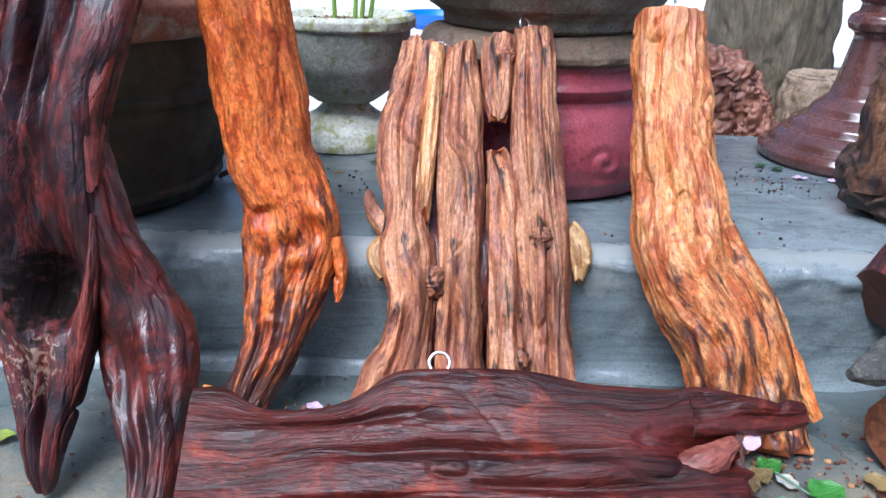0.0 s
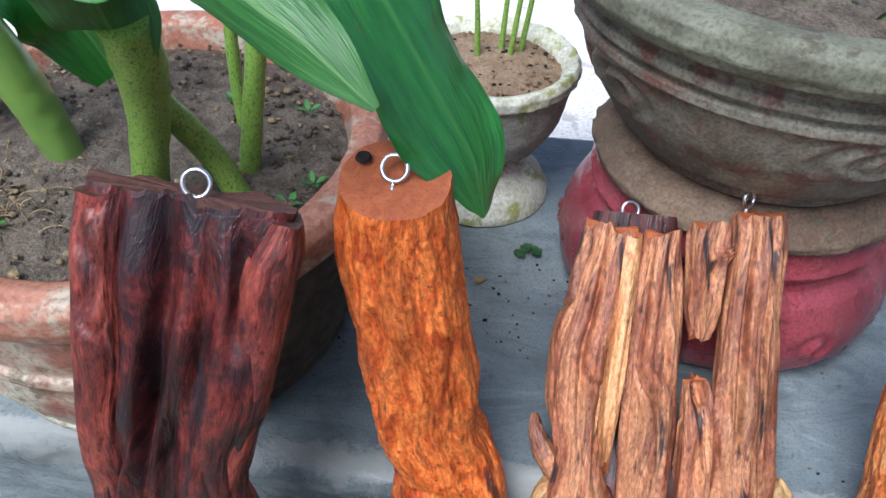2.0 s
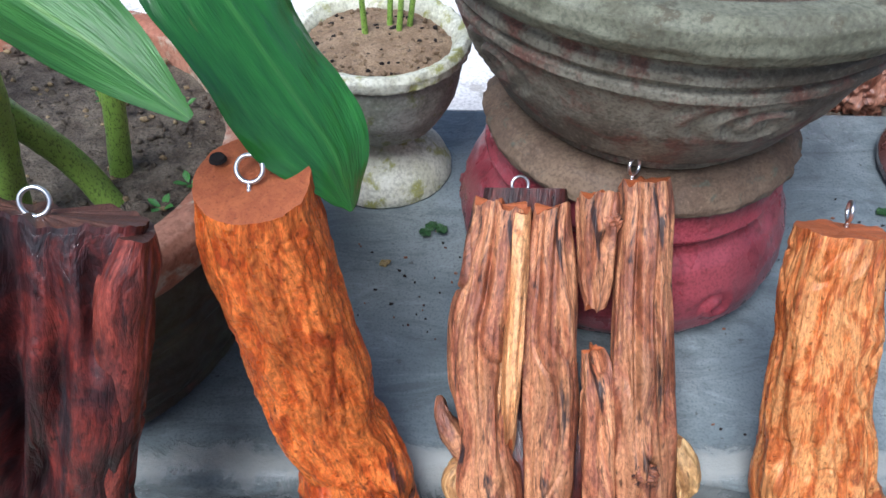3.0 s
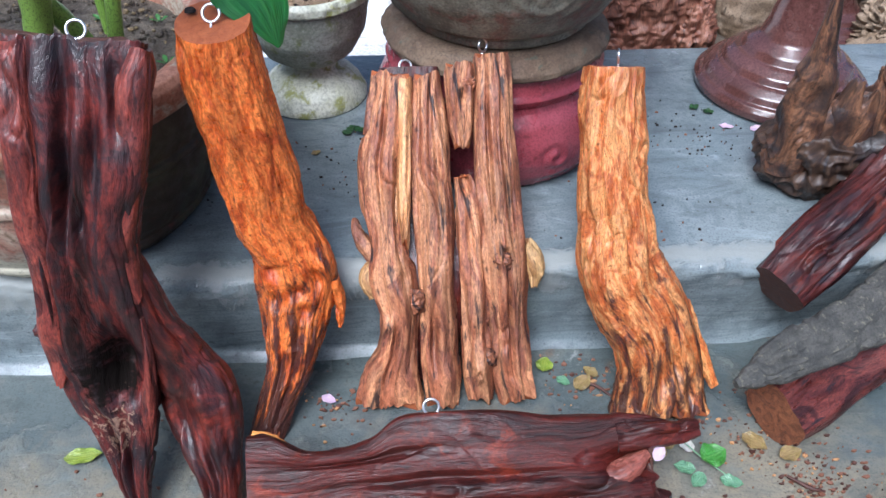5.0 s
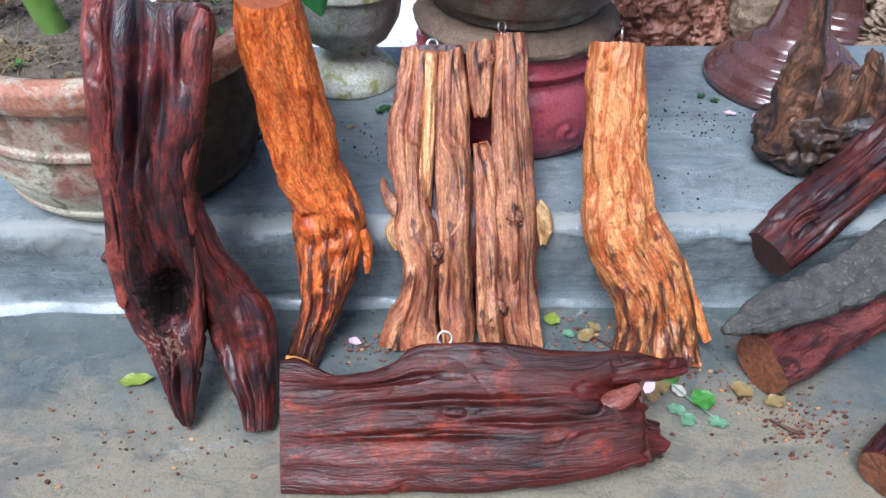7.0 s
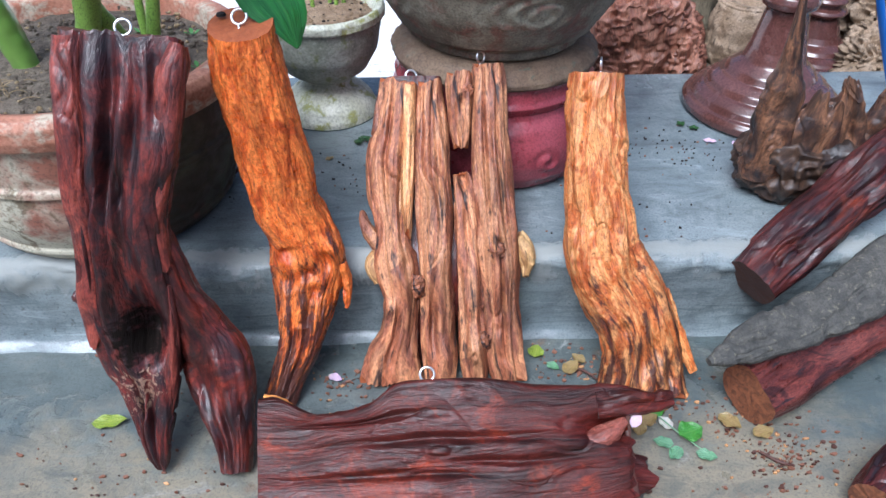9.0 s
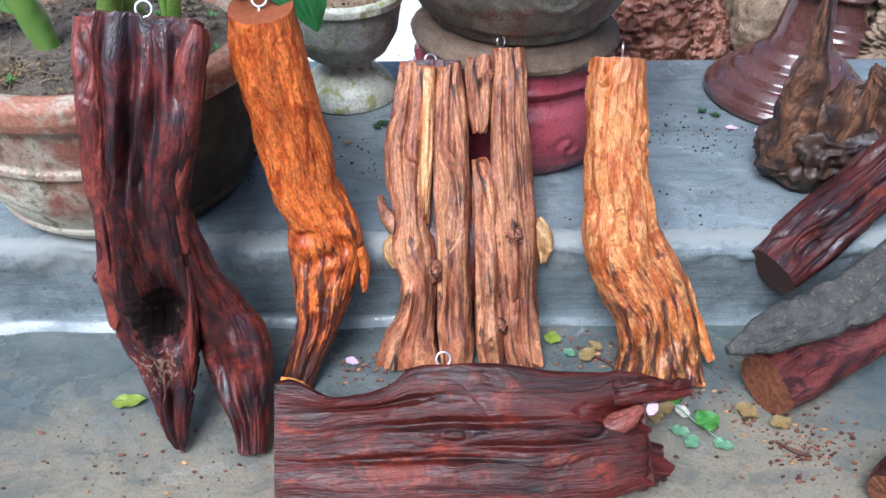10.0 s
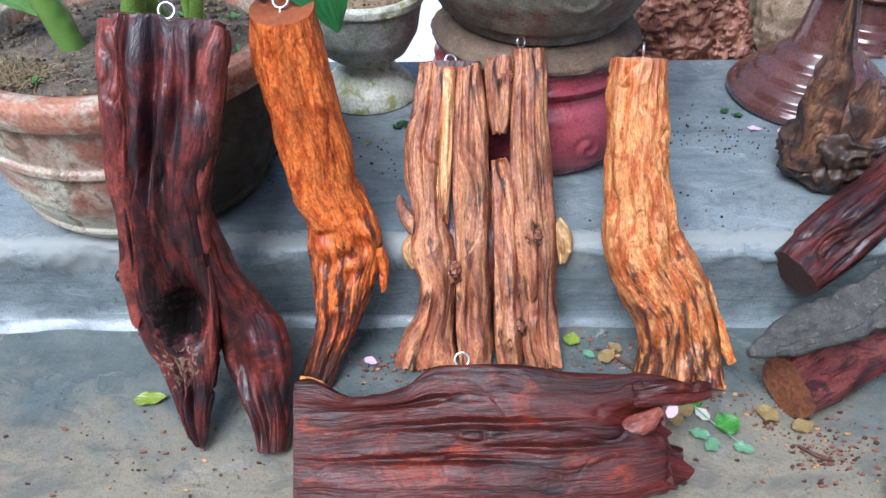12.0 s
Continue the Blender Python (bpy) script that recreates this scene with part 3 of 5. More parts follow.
    for end, way in ((0, -1), (1, 1)):
        if tilt[end]:
            pts = pts + tan[:, None] * (tilt[end] * Y * np.clip(1 - np.abs(t - end) * 4, 0, 1))[..., None]
    uv = np.stack([np.repeat(th[None], nv, 0), V], -1)
    ok = np.linalg.det(np.stack([side[0], fr[0], tan[0]])) > 0
    b.grid(pts, uv, True, mats[0], not ok)
    if caps[0]:
        b.fan(pts[0], pts[0].mean(0) , mats[1], ok)
    if caps[1]:
        b.fan(pts[-1], pts[-1].mean(0), mats[1], not ok)
    return pts


def lathe(b, profile, centre, nu=128, wobble=0.002, rough=0.0012, seed=0, mat=0, sub=5, relief=None):
    """Turned form: profile of (radius, z)."""
    p = np.array(profile, float)
    fine = [p[0]]
    for a, c in zip(p[:-1], p[1:]):
        for k in range(1, sub + 1):
            fine.append(a + (c - a) * k / sub)
    p = np.array(fine)
    th = np.linspace(0, 2 * np.pi, nu, endpoint=False)
    r, z = p[:, :1] + 0 * th, p[:, 1:] + 0 * th
    X, Y = r * np.cos(th), r * np.sin(th)
    d = wobble * vnoise(X * 7, Y * 7, z * 9, seed) + rough * fbm(X * 60, Y * 60, z * 60, seed + 2, 2)
    if relief:
        d = d + relief(th[None] + 0 * z, z)
    r = np.maximum(r + d * np.clip(r / 0.02, 0, 1), 0.0)
    pts = np.stack([centre[0] + r * np.cos(th), centre[1] + r * np.sin(th), z + d * 0.4], -1)
    arc = np.concatenate([[0], np.cumsum(np.linalg.norm(np.diff(p, axis=0), axis=1))])
    uv = np.stack([np.repeat((th * p[:, 0].max())[None], len(p), 0), np.repeat(arc[:, None], nu, 1)], -1)
    b.grid(pts, uv, True, mat)


def lump(b, centre, radii, seed=0, amp=0.15, freq=3.0, ridge=0.5, nu=120, nv=80, mat=0, flat=None):
    """An uneven, hollowed lump of wood: ridged noise on an ellipsoid."""
    th = np.linspace(0, 2 * np.pi, nu, endpoint=False)[None]
    ph = np.linspace(0.02, np.pi - 0.02, nv)[:, None]
    x, y, z = np.sin(ph) * np.cos(th), np.sin(ph) * np.sin(th), np.cos(ph) + 0 * th
    n1 = fbm(x * freq, y * freq, z * freq, seed, 4)
    n2 = 1 - 2 * np.abs(vnoise(x * freq * 2.3, y * freq * 2.3, z * freq * 2.3, seed + 9))
    r = 1 + amp * (n1 * (1 - ridge) + n2 * ridge)
    pts = np.stack([centre[0] + radii[0] * x * r, centre[1] + radii[1] * y * r, centre[2] + radii[2] * z * r], -1)
    if flat is not None:
        pts[..., 1] = np.maximum(pts[..., 1], flat + 0.012 * n1 + 0.006 * n2)
    uv = np.stack([np.repeat(th, nv, 0) * radii[0], np.repeat(ph, nu, 1) * radii[2]], -1)
    b.grid(pts, uv, True, mat, True)


def tube(b, rows, nu=16, nv=40, mat=0, rough=0.0):
    """Round rod along rows of x, y, z, radius."""
    s = spline(rows, nv)
    c = s[:, :3]
    tan = np.gradient(c, axis=0)
    tan /= np.linalg.norm(tan, axis=1)[:, None]
    ref = np.array((0.3, 0.9, 0.2))
    a = np.cross(tan, ref)
    a /= np.linalg.norm(a, axis=1)[:, None]
    e = np.cross(tan, a)
    th = np.linspace(0, 2 * np.pi, nu, endpoint=False)
    r = s[:, 3:4] * (1 + rough * vnoise(np.cos(th)[None] * 2, np.sin(th)[None] * 2, np.arange(nv)[:, None] * 0.5, 3))
    pts = c[:, None] + a[:, None] * (r * np.cos(th))[..., None] + e[:, None] * (r * np.sin(th))[..., None]
    uv = np.stack([np.repeat(th[None], nv, 0) * 0.01, np.repeat(np.linspace(0, 1, nv)[:, None], nu, 1)], -1)
    b.grid(pts, uv, True, mat, True)
    b.fan(pts[0], c[0], mat, False, 1, 0)
    b.fan(pts[-1], c[-1], mat, True, 1, 0)


def eye_screw(parent, at, axis, up, outer=0.0135, wire=0.0021):
    """A closed steel ring on a threaded shank; axis is the ring's normal."""
    axis, up = Vector(axis).normalized(), Vector(up).normalized()
    side = up.cross(axis).normalized()
    up = axis.cross(side)
    b = Build()
    n = 40
    ts = np.linspace(-math.pi / 2 + 0.12, 1.5 * math.pi - 0.05, n)
    rows = [(*(Vector(at) + (side * math.cos(a) + up * math.sin(a)) * (outer - wire)), wire) for a in ts]
    tube(b, rows, 12, 90)
    foot = Vector(at) - up * (outer - wire)
    rows = [(*(foot - up * k), wire * (0.9 + 0.12 * (i % 2))) for i, k in enumerate(np.linspace(-0.001, 0.022, 16))]
    tube(b, rows, 12, 60)
    return part("eye_screw", b.mesh("eye_screw", [M["steel"]]), parent, "bright zinc-plated steel ring")


def leaf_blade(b, rows, normal, wave=0.1, waves=5, cup=0.25, nv=70, nu=25, seed=0, mat=0):
    """Leaf along rows of x, y, z, half width; edges wave; normal is its upper side."""
    s = spline(rows, nv)
    c, w = s[:, :3], np.maximum(s[:, 3], 0.0005)
    tan = np.gradient(c, axis=0)
    tan /= np.linalg.norm(tan, axis=1)[:, None]
    nr = np.array(normal, float)[None] - (tan @ np.array(normal, float))[:, None] * tan
    nr /= np.linalg.norm(nr, axis=1)[:, None]
    side = np.cross(tan, nr)
    a = np.linspace(-1, 1, nu)
    t = np.linspace(0, 1, nv)
    lift = cup * np.abs(a)[None] ** 1.5 * w[:, None]
    lift = lift + wave * w[:, None] * (np.abs(a)[None] ** 2.5) * np.sin(t[:, None] * waves * 6.28 + 2.0 * np.sign(a)[None] + seed)
    lift = lift + 0.012 * w[:, None] * np.sin(t[:, None] * 60 + np.abs(a)[None] * 5) * np.abs(a)[None]
    pts = c[:, None] + side[:, None] * (w[:, None] * a[None])[..., None] + nr[:, None] * lift[..., None]
    uv = np.stack([np.repeat(a[None], nv, 0), np.repeat(t[:, None], nu, 1)], -1)
    b.grid(pts, uv, False, mat)
    b.grid(pts - nr[:, None] * 0.0007, uv, False, mat, True)


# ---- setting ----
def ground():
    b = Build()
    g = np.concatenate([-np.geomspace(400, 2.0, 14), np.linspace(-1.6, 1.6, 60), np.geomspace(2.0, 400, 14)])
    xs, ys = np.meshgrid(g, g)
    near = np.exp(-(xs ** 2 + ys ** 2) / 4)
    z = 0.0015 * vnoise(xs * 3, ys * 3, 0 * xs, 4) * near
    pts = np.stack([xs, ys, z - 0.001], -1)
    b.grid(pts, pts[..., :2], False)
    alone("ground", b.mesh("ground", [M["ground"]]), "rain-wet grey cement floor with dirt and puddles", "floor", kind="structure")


def step():
    """The raised cement platform: rough rounded front edge, flat top, back drop."""
    b = Build()
    prof = [(-0.012, -0.004), (0.002, 0.004), (0.013, 0.014), (0.02, 0.034), (0.02, 0.06), (0.016, 0.1), (0.012, 0.14), (0.01, 0.162), (0.012, 0.178), (0.021, 0.191), (0.038, 0.198)]
    prof += [(0.012 + k, 0.2) for k in np.linspace(0.05, 0.755, 26)]
    prof += [(0.775, 0.196), (0.782, 0.185), (0.785, 0.1), (0.785, -0.02)]
    p = spline(np.array(prof), 170)
    xs = np.concatenate([-np.geomspace(8, 1.2, 8), np.linspace(-1.15, 1.15, 420), np.geomspace(1.2, 8, 8)])
    X, Y = np.meshgrid(xs, p[:, 0])
    Z = np.meshgrid(xs, p[:, 1])[1]
    front = np.exp(-((Y - 0.0) / 0.05) ** 2) * np.clip((Z - 0.004) / 0.03, 0, 1)
    top = np.exp(-((Z - 0.19) / 0.035) ** 2)
    d = 0.006 * fbm(X * 12, Y * 12, Z * 20, 3, 4) * front * (0.5 + top) + 0.002 * vnoise(X * 60, Y * 60, Z * 60, 9) * front
    cove = np.exp(-((Z - 0.01) / 0.02) ** 2) * (Y < 0.1)
    Yn = Y + d + 0.012 * fbm(X * 6, 0 * X, 0 * X, 33, 3) * cove + 0.012 * vnoise(X * 2.2, 0 * X, 0 * X, 21) * front
    Zn = Z + 0.5 * d * top + 0.001 * vnoise(X * 6, Y * 6, 0 * X, 2)
    pts = np.stack([X, Yn, Zn], -1)
    b.grid(pts, np.stack([X, Y + Z], -1), False, 0, False)
    alone("step", b.mesh("step", [M["step"]]), "wet grey cement step with a rough worn edge", "step", kind="structure")


def yard():
    b = Build()
    g = np.concatenate([-np.geomspace(300, 3.0, 10), np.linspace(-2.5, 2.5, 40), np.geomspace(3.0, 300, 10)])
    h = np.concatenate([np.linspace(0.78, 3, 40), np.geomspace(3.3, 300, 14)])
    xs, ys = np.meshgrid(g, h)
    z = 0.1 + 0.004 * fbm(xs * 9, ys * 9, 0 * xs, 8, 3) * np.exp(-(xs ** 2 + ys ** 2) / 9)
    pts = np.stack([xs, ys, z], -1)
    b.grid(pts, pts[..., :2], False)
    alone("yard", b.mesh("yard", [M["yard"]]), "pale dry rough concrete yard behind the step", "ground", kind="structure")


def soil_bed():
    b = Build()
    xs, ys = np.meshgrid(np.linspace(0.3, 3.2, 90), np.linspace(0.8, 2.6, 60))
    edge = np.clip((xs - 0.3) * 6, 0, 1) * np.clip((2.6 - ys) * 4, 0, 1)
    z = 0.110 + (0.012 + 0.014 * fbm(xs * 7, ys * 7, 0 * xs, 14, 4)) * edge
    pts = np.stack([xs, ys, z], -1)
    b.grid(pts, pts[..., :2], False)
    alone("soil_bed", b.mesh("soil_bed", [M["soil"]]), "dark damp earth behind the step", "ground", kind="structure")


def unseen_wall():
    """Low plastered wall, unseen, added behind the camera to darken reflections and trim sky fill."""
    b = Build()
    xs = np.linspace(-9, 9, 60)
    prof = np.array([(-3.2, -0.02), (-3.2, 1.45), (-3.22, 1.5), (-3.4, 1.5), (-3.42, 1.45), (-3.42, -0.02)])
    X, Y = np.meshgrid(xs, prof[:, 0])
    Z = np.meshgrid(xs, prof[:, 1])[1]
    b.grid(np.stack([X, Y, Z], -1), np.stack([X, Z], -1), False, 0, True)
    alone("wall_south", b.mesh("wall_south", [M["plaster"]], False), "unseen plain grey plastered wall added behind the camera to block low sky", "wall", kind="structure")


ground()
unseen_wall()
step()
yard()
soil_bed()

# ---- the hanging wood pieces along the step ----
DARK_MAIN = [(-0.502,-0.014,0.64,0.092,0.026), (-0.503,-0.02,0.628,0.091,0.028), (-0.507,-0.05,0.575,0.091,0.03), (-0.516,-0.088,0.5,0.084,0.032), (-0.526,-0.108,0.44,0.078,0.034), (-0.533,-0.128,0.38,0.069,0.036), (-0.534,-0.145,0.325,0.07,0.038), (-0.533,-0.158,0.275,0.075,0.04), (-0.533,-0.17,0.235,0.071,0.04), (-0.531,-0.182,0.2,0.066,0.038), (-0.527,-0.198,0.165,0.059,0.034), (-0.52,-0.215,0.135,0.05,0.03), (-0.518,-0.238,0.1,0.039,0.026), (-0.516,-0.262,0.065,0.03,0.022), (-0.512,-0.28,0.04,0.02,0.016), (-0.508,-0.296,0.012,0.008,0.008)]
DARK_LEG = [(-0.474,-0.118,0.39,0.006,0.012), (-0.472,-0.126,0.36,0.01,0.018), (-0.466,-0.138,0.31,0.016,0.028), (-0.459,-0.147,0.265,0.022,0.034), (-0.447,-0.155,0.225,0.034,0.036), (-0.434,-0.164,0.19,0.045,0.038), (-0.423,-0.176,0.16,0.053,0.038), (-0.414,-0.2,0.125,0.053,0.036), (-0.405,-0.228,0.09,0.043,0.032), (-0.391,-0.262,0.05,0.031,0.028), (-0.389,-0.3,0.006,0.024,0.024)]
ORANGE_MAIN = [(-0.34,0.036,0.638,0.05,0.044), (-0.338,0.032,0.593,0.054,0.046), (-0.332,0.026,0.525,0.056,0.047), (-0.322,0.02,0.457,0.057,0.047), (-0.312,0.013,0.396,0.058,0.046), (-0.302,0.005,0.333,0.057,0.046), (-0.281,-0.001,0.276,0.058,0.048), (-0.274,-0.01,0.246,0.063,0.046), (-0.27,-0.02,0.216,0.065,0.044), (-0.276,-0.038,0.178,0.058,0.04), (-0.282,-0.06,0.144,0.049,0.036), (-0.292,-0.094,0.093,0.036,0.032), (-0.318,-0.136,0.036,0.028,0.026), (-0.335,-0.166,0.004,0.027,0.018)]
ORANGE_CHIP = [(-0.213,-0.023,0.225,0.009,0.02), (-0.206,-0.033,0.194,0.009,0.018), (-0.205,-0.049,0.168,0.007,0.012), (-0.208,-0.063,0.146,0.003,0.003)]
S1 = [(-0.107,0.222,0.442,0.036,0.03), (-0.111,0.198,0.414,0.036,0.034), (-0.118,0.156,0.366,0.041,0.036), (-0.124,0.128,0.334,0.045,0.036), (-0.124,0.088,0.286,0.04,0.034), (-0.121,0.046,0.238,0.031,0.034), (-0.118,0.012,0.186,0.042,0.04), (-0.107,-0.025,0.134,0.035,0.038), (-0.113,-0.06,0.082,0.038,0.036), (-0.124,-0.08,0.044,0.052,0.036), (-0.13,-0.102,0.004,0.064,0.032)]
S2 = [(-0.046,0.22,0.438,0.024,0.026), (-0.047,0.198,0.413,0.026,0.03), (-0.046,0.156,0.364,0.031,0.032), (-0.046,0.128,0.332,0.033,0.032), (-0.044,0.086,0.285,0.035,0.032), (-0.044,0.046,0.236,0.036,0.032), (-0.043,0.01,0.184,0.033,0.036), (-0.042,-0.026,0.134,0.034,0.034), (-0.043,-0.06,0.08,0.035,0.034), (-0.04,-0.082,0.042,0.034,0.034), (-0.04,-0.108,0.004,0.029,0.03)]
S3_TOP = [(0.008,0.23,0.45,0.027,0.026), (0.007,0.218,0.436,0.026,0.03), (0.006,0.19,0.404,0.024,0.028), (0.006,0.168,0.378,0.022,0.022), (0.007,0.152,0.361,0.017,0.013)]
S1_PALE = [(-0.085,0.218,0.438,0.015,0.03), (-0.086,0.19,0.406,0.017,0.034), (-0.088,0.146,0.358,0.016,0.038), (-0.093,0.08,0.284,0.014,0.037), (-0.094,0.042,0.234,0.008,0.032)]
S3_LOW = [(0.006,0.11,0.314,0.016,0.012), (0.01,0.096,0.296,0.02,0.022), (0.014,0.058,0.252,0.021,0.026), (0.019,0.01,0.184,0.024,0.03), (0.02,-0.026,0.132,0.026,0.034), (0.024,-0.062,0.078,0.027,0.034), (0.026,-0.082,0.04,0.028,0.032), (0.028,-0.104,0.004,0.026,0.028)]
S4 = [(0.062,0.24,0.461,0.033,0.03), (0.063,0.224,0.444,0.034,0.034), (0.062,0.196,0.412,0.036,0.036), (0.062,0.154,0.364,0.038,0.036), (0.066,0.084,0.284,0.04,0.034), (0.07,0.044,0.234,0.042,0.034), (0.073,0.008,0.182,0.041,0.036), (0.074,-0.028,0.131,0.038,0.034), (0.079,-0.062,0.077,0.036,0.032), (0.082,-0.084,0.039,0.037,0.03), (0.09,-0.106,0.004,0.037,0.026)]
PALE_MAIN = [(0.238,0.12,0.509,0.046,0.038), (0.236,0.094,0.462,0.048,0.04), (0.238,0.068,0.41,0.048,0.04), (0.24,0.034,0.349,0.049,0.042), (0.251,0.002,0.287,0.057,0.046), (0.256,-0.022,0.242,0.064,0.05), (0.274,-0.046,0.196,0.069,0.05), (0.308,-0.076,0.139,0.068,0.05), (0.328,-0.106,0.082,0.065,0.05), (0.331,-0.137,0.025,0.073,0.046), (0.33,-0.155,0.004,0.081,0.04)]
PALE_SLIVER = [(0.364,-0.062,0.166,0.016,0.016), (0.386,-0.087,0.118,0.013,0.014), (0.41,-0.113,0.07,0.011,0.01), (0.432,-0.134,0.03,0.007,0.003)]


def dark_plank():
    ob = thing("wood_plank", "dark red-brown varnished driftwood plank with a deep sooty hollow", "driftwood", "display wood", (-0.5, -0.3, 0))
    fr = (0, -0.9, 0.44)
    b = Build()
    loft(b, [(x, y, z, hw * 0.95, ht) for x, y, z, hw, ht in DARK_MAIN], 300, 340, fr, 0.007, 34, 0.06, 0.0008, 0.8, (0.006, 0.004),
         [(0.14, -0.12, 0.022, 0.12, 0.1), (0.27, -0.2, 0.026, 0.1, 0.09), (0.2, 0.3, 0.016, 0.1, 0.1), (0.1, 0.62, 0.012, 0.07, 0.1), (0.33, 0.1, 0.014, 0.12, 0.16), (0.28, -0.62, 0.016, 0.3, 0.07), (0.5, 0.12, 0.022, 0.09, 0.34), (0.6, 0.22, 0.03, 0.07, 0.38), (0.67, 0.36, 0.06, 0.062, 0.36), (0.86, 0.1, 0.016, 0.1, 0.14), (0.84, -0.4, 0.012, 0.1, 0.12)], 3, 0.6, lumps=0.004, crack=0.006)
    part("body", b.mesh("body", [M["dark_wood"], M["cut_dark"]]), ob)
    # smoother red strips down both edges of the plank
    for side, first, last, wide, sd in ((-1, 0, 10, 0.02, 18), (1, 1, 7, 0.021, 19)):
        c = Build()
        rows = []
        for k in range(first, last):
            x, y, z, hw, ht = DARK_MAIN[k]
            w = wide * (0.55 if k == first and side > 0 else 0.5 if k == last - 1 else 1.0)
            rows.append((x + side * (hw - w * 1.08), y + 0.002, z, w, 0.03))
        loft(c, rows, 90, 220, (0.25 * side, -0.9, 0.44), 0.003, 40, 0.07, 0.0006, 0.8, (0.002, 0.01), [], sd, 0.7, lumps=0.007, crack=0.005)
        part("side_strip", c.mesh("side_strip", [M["red_wood"], M["cut_dark"]]), ob, "redder smooth outer strip")
    # rim of the hollow running into the second leg
    b = Build()
    loft(b, DARK_LEG, 150, 260, fr, 0.006, 36, 0.1, 0.0008, 0.9, (0.0, 0.004), [(0.66, -0.35, 0.02, 0.1, 0.3), (0.8, 0.05, 0.012, 0.12, 0.14), (0.6, 0.2, -0.008, 0.08, 0.3), (0.9, -0.4, 0.01, 0.08, 0.15)], 8, 0.85, lumps=0.006, crack=0.004)
    part("leg", b.mesh("leg", [M["dark_wood_plain"], M["cut_dark"]]), ob)
    b = Build()
    loft(b, [(-0.468, -0.17, 0.3, 0.004, 0.008), (-0.466, -0.186, 0.255, 0.007, 0.014), (-0.469, -0.202, 0.215, 0.008, 0.016), (-0.476, -0.218, 0.175, 0.011, 0.016), (-0.482, -0.238, 0.13, 0.009, 0.012), (-0.488, -0.258, 0.09, 0.004, 0.006)], 60, 140, fr, 0.003, 60, 0.1, 0.0008, 0.8, (0, 0), [], 28, 0.9, lumps=0.003)
    part("hollow_rim", b.mesh("hollow_rim", [M["red_wood"], M["cut_dark"]]), ob, "thin ragged rim of the hollow")
    b = Build()
    loft(b, [(-0.588, -0.15, 0.278, 0.012, 0.012), (-0.603, -0.155, 0.277, 0.012, 0.012), (-0.614, -0.162, 0.27, 0.011, 0.01), (-0.62, -0.166, 0.265, 0.006, 0.006)], 40, 30, fr, 0.003, 90, 0.2)
    part("knob", b.mesh("knob", [M["dark_wood_plain"], M["cut_dark"]]), ob)
    eye_screw(ob, (-0.497, -0.014, 0.654), (0.1, -0.8, 0.5), (0, 0.45, 0.9))


def orange_log():
    ob = thing("wood_log", "bright orange-brown polished branch with a burnt lower end", "driftwood", "display wood", (-0.33, -0.16, 0))
    b = Build()
    loft(b, ORANGE_MAIN, 220, 300, (0, -0.95, 0.3), 0.0045, 60, 0.22, 0.0014, 0.8, (0, 0.02),
         [(0.56, -0.4, 0.014, 0.02, 0.25), (0.6, 0.5, 0.016, 0.025, 0.2), (0.63, 0.05, 0.016, 0.02, 0.2), (0.66, -0.5, 0.014, 0.02, 0.2), (0.68, 0.25, 0.014, 0.02, 0.2), (0.58, 0.8, -0.012, 0.03, 0.3), (0.85, 0.2, 0.01, 0.1, 0.12), (0.82, -0.35, 0.01, 0.08, 0.12), (0.03, -0.85, 0.01, 0.02, 0.12)], 14, 0.92, lumps=0.0025, tilt=(0.3, 0), crack=0.002)
    part("body", b.mesh("body", [M["orange_wood"], M["cut_orange"]]), ob)
    b = Build()
    loft(b, ORANGE_CHIP, 40, 50, (0, -0.9, 0.4), 0.003, 80, 0.15)
    part("splinter", b.mesh("splinter", [M["orange_wood"], M["cut_dark"]]), ob)
    b = Build()
    lathe(b, [(0.0, 0.648), (0.006, 0.6485), (0.0075, 0.645)], (-0.37, 0.052), 24, 0.001, 0.0005, 3)
    part("nail_hole", b.mesh("nail_hole", [M["black_hole"]]), ob, "small dark bored hole")
    eye_screw(ob, (-0.34, 0.036, 0.649), (-0.1, -0.75, 0.6), (0, 0.3, 0.95))


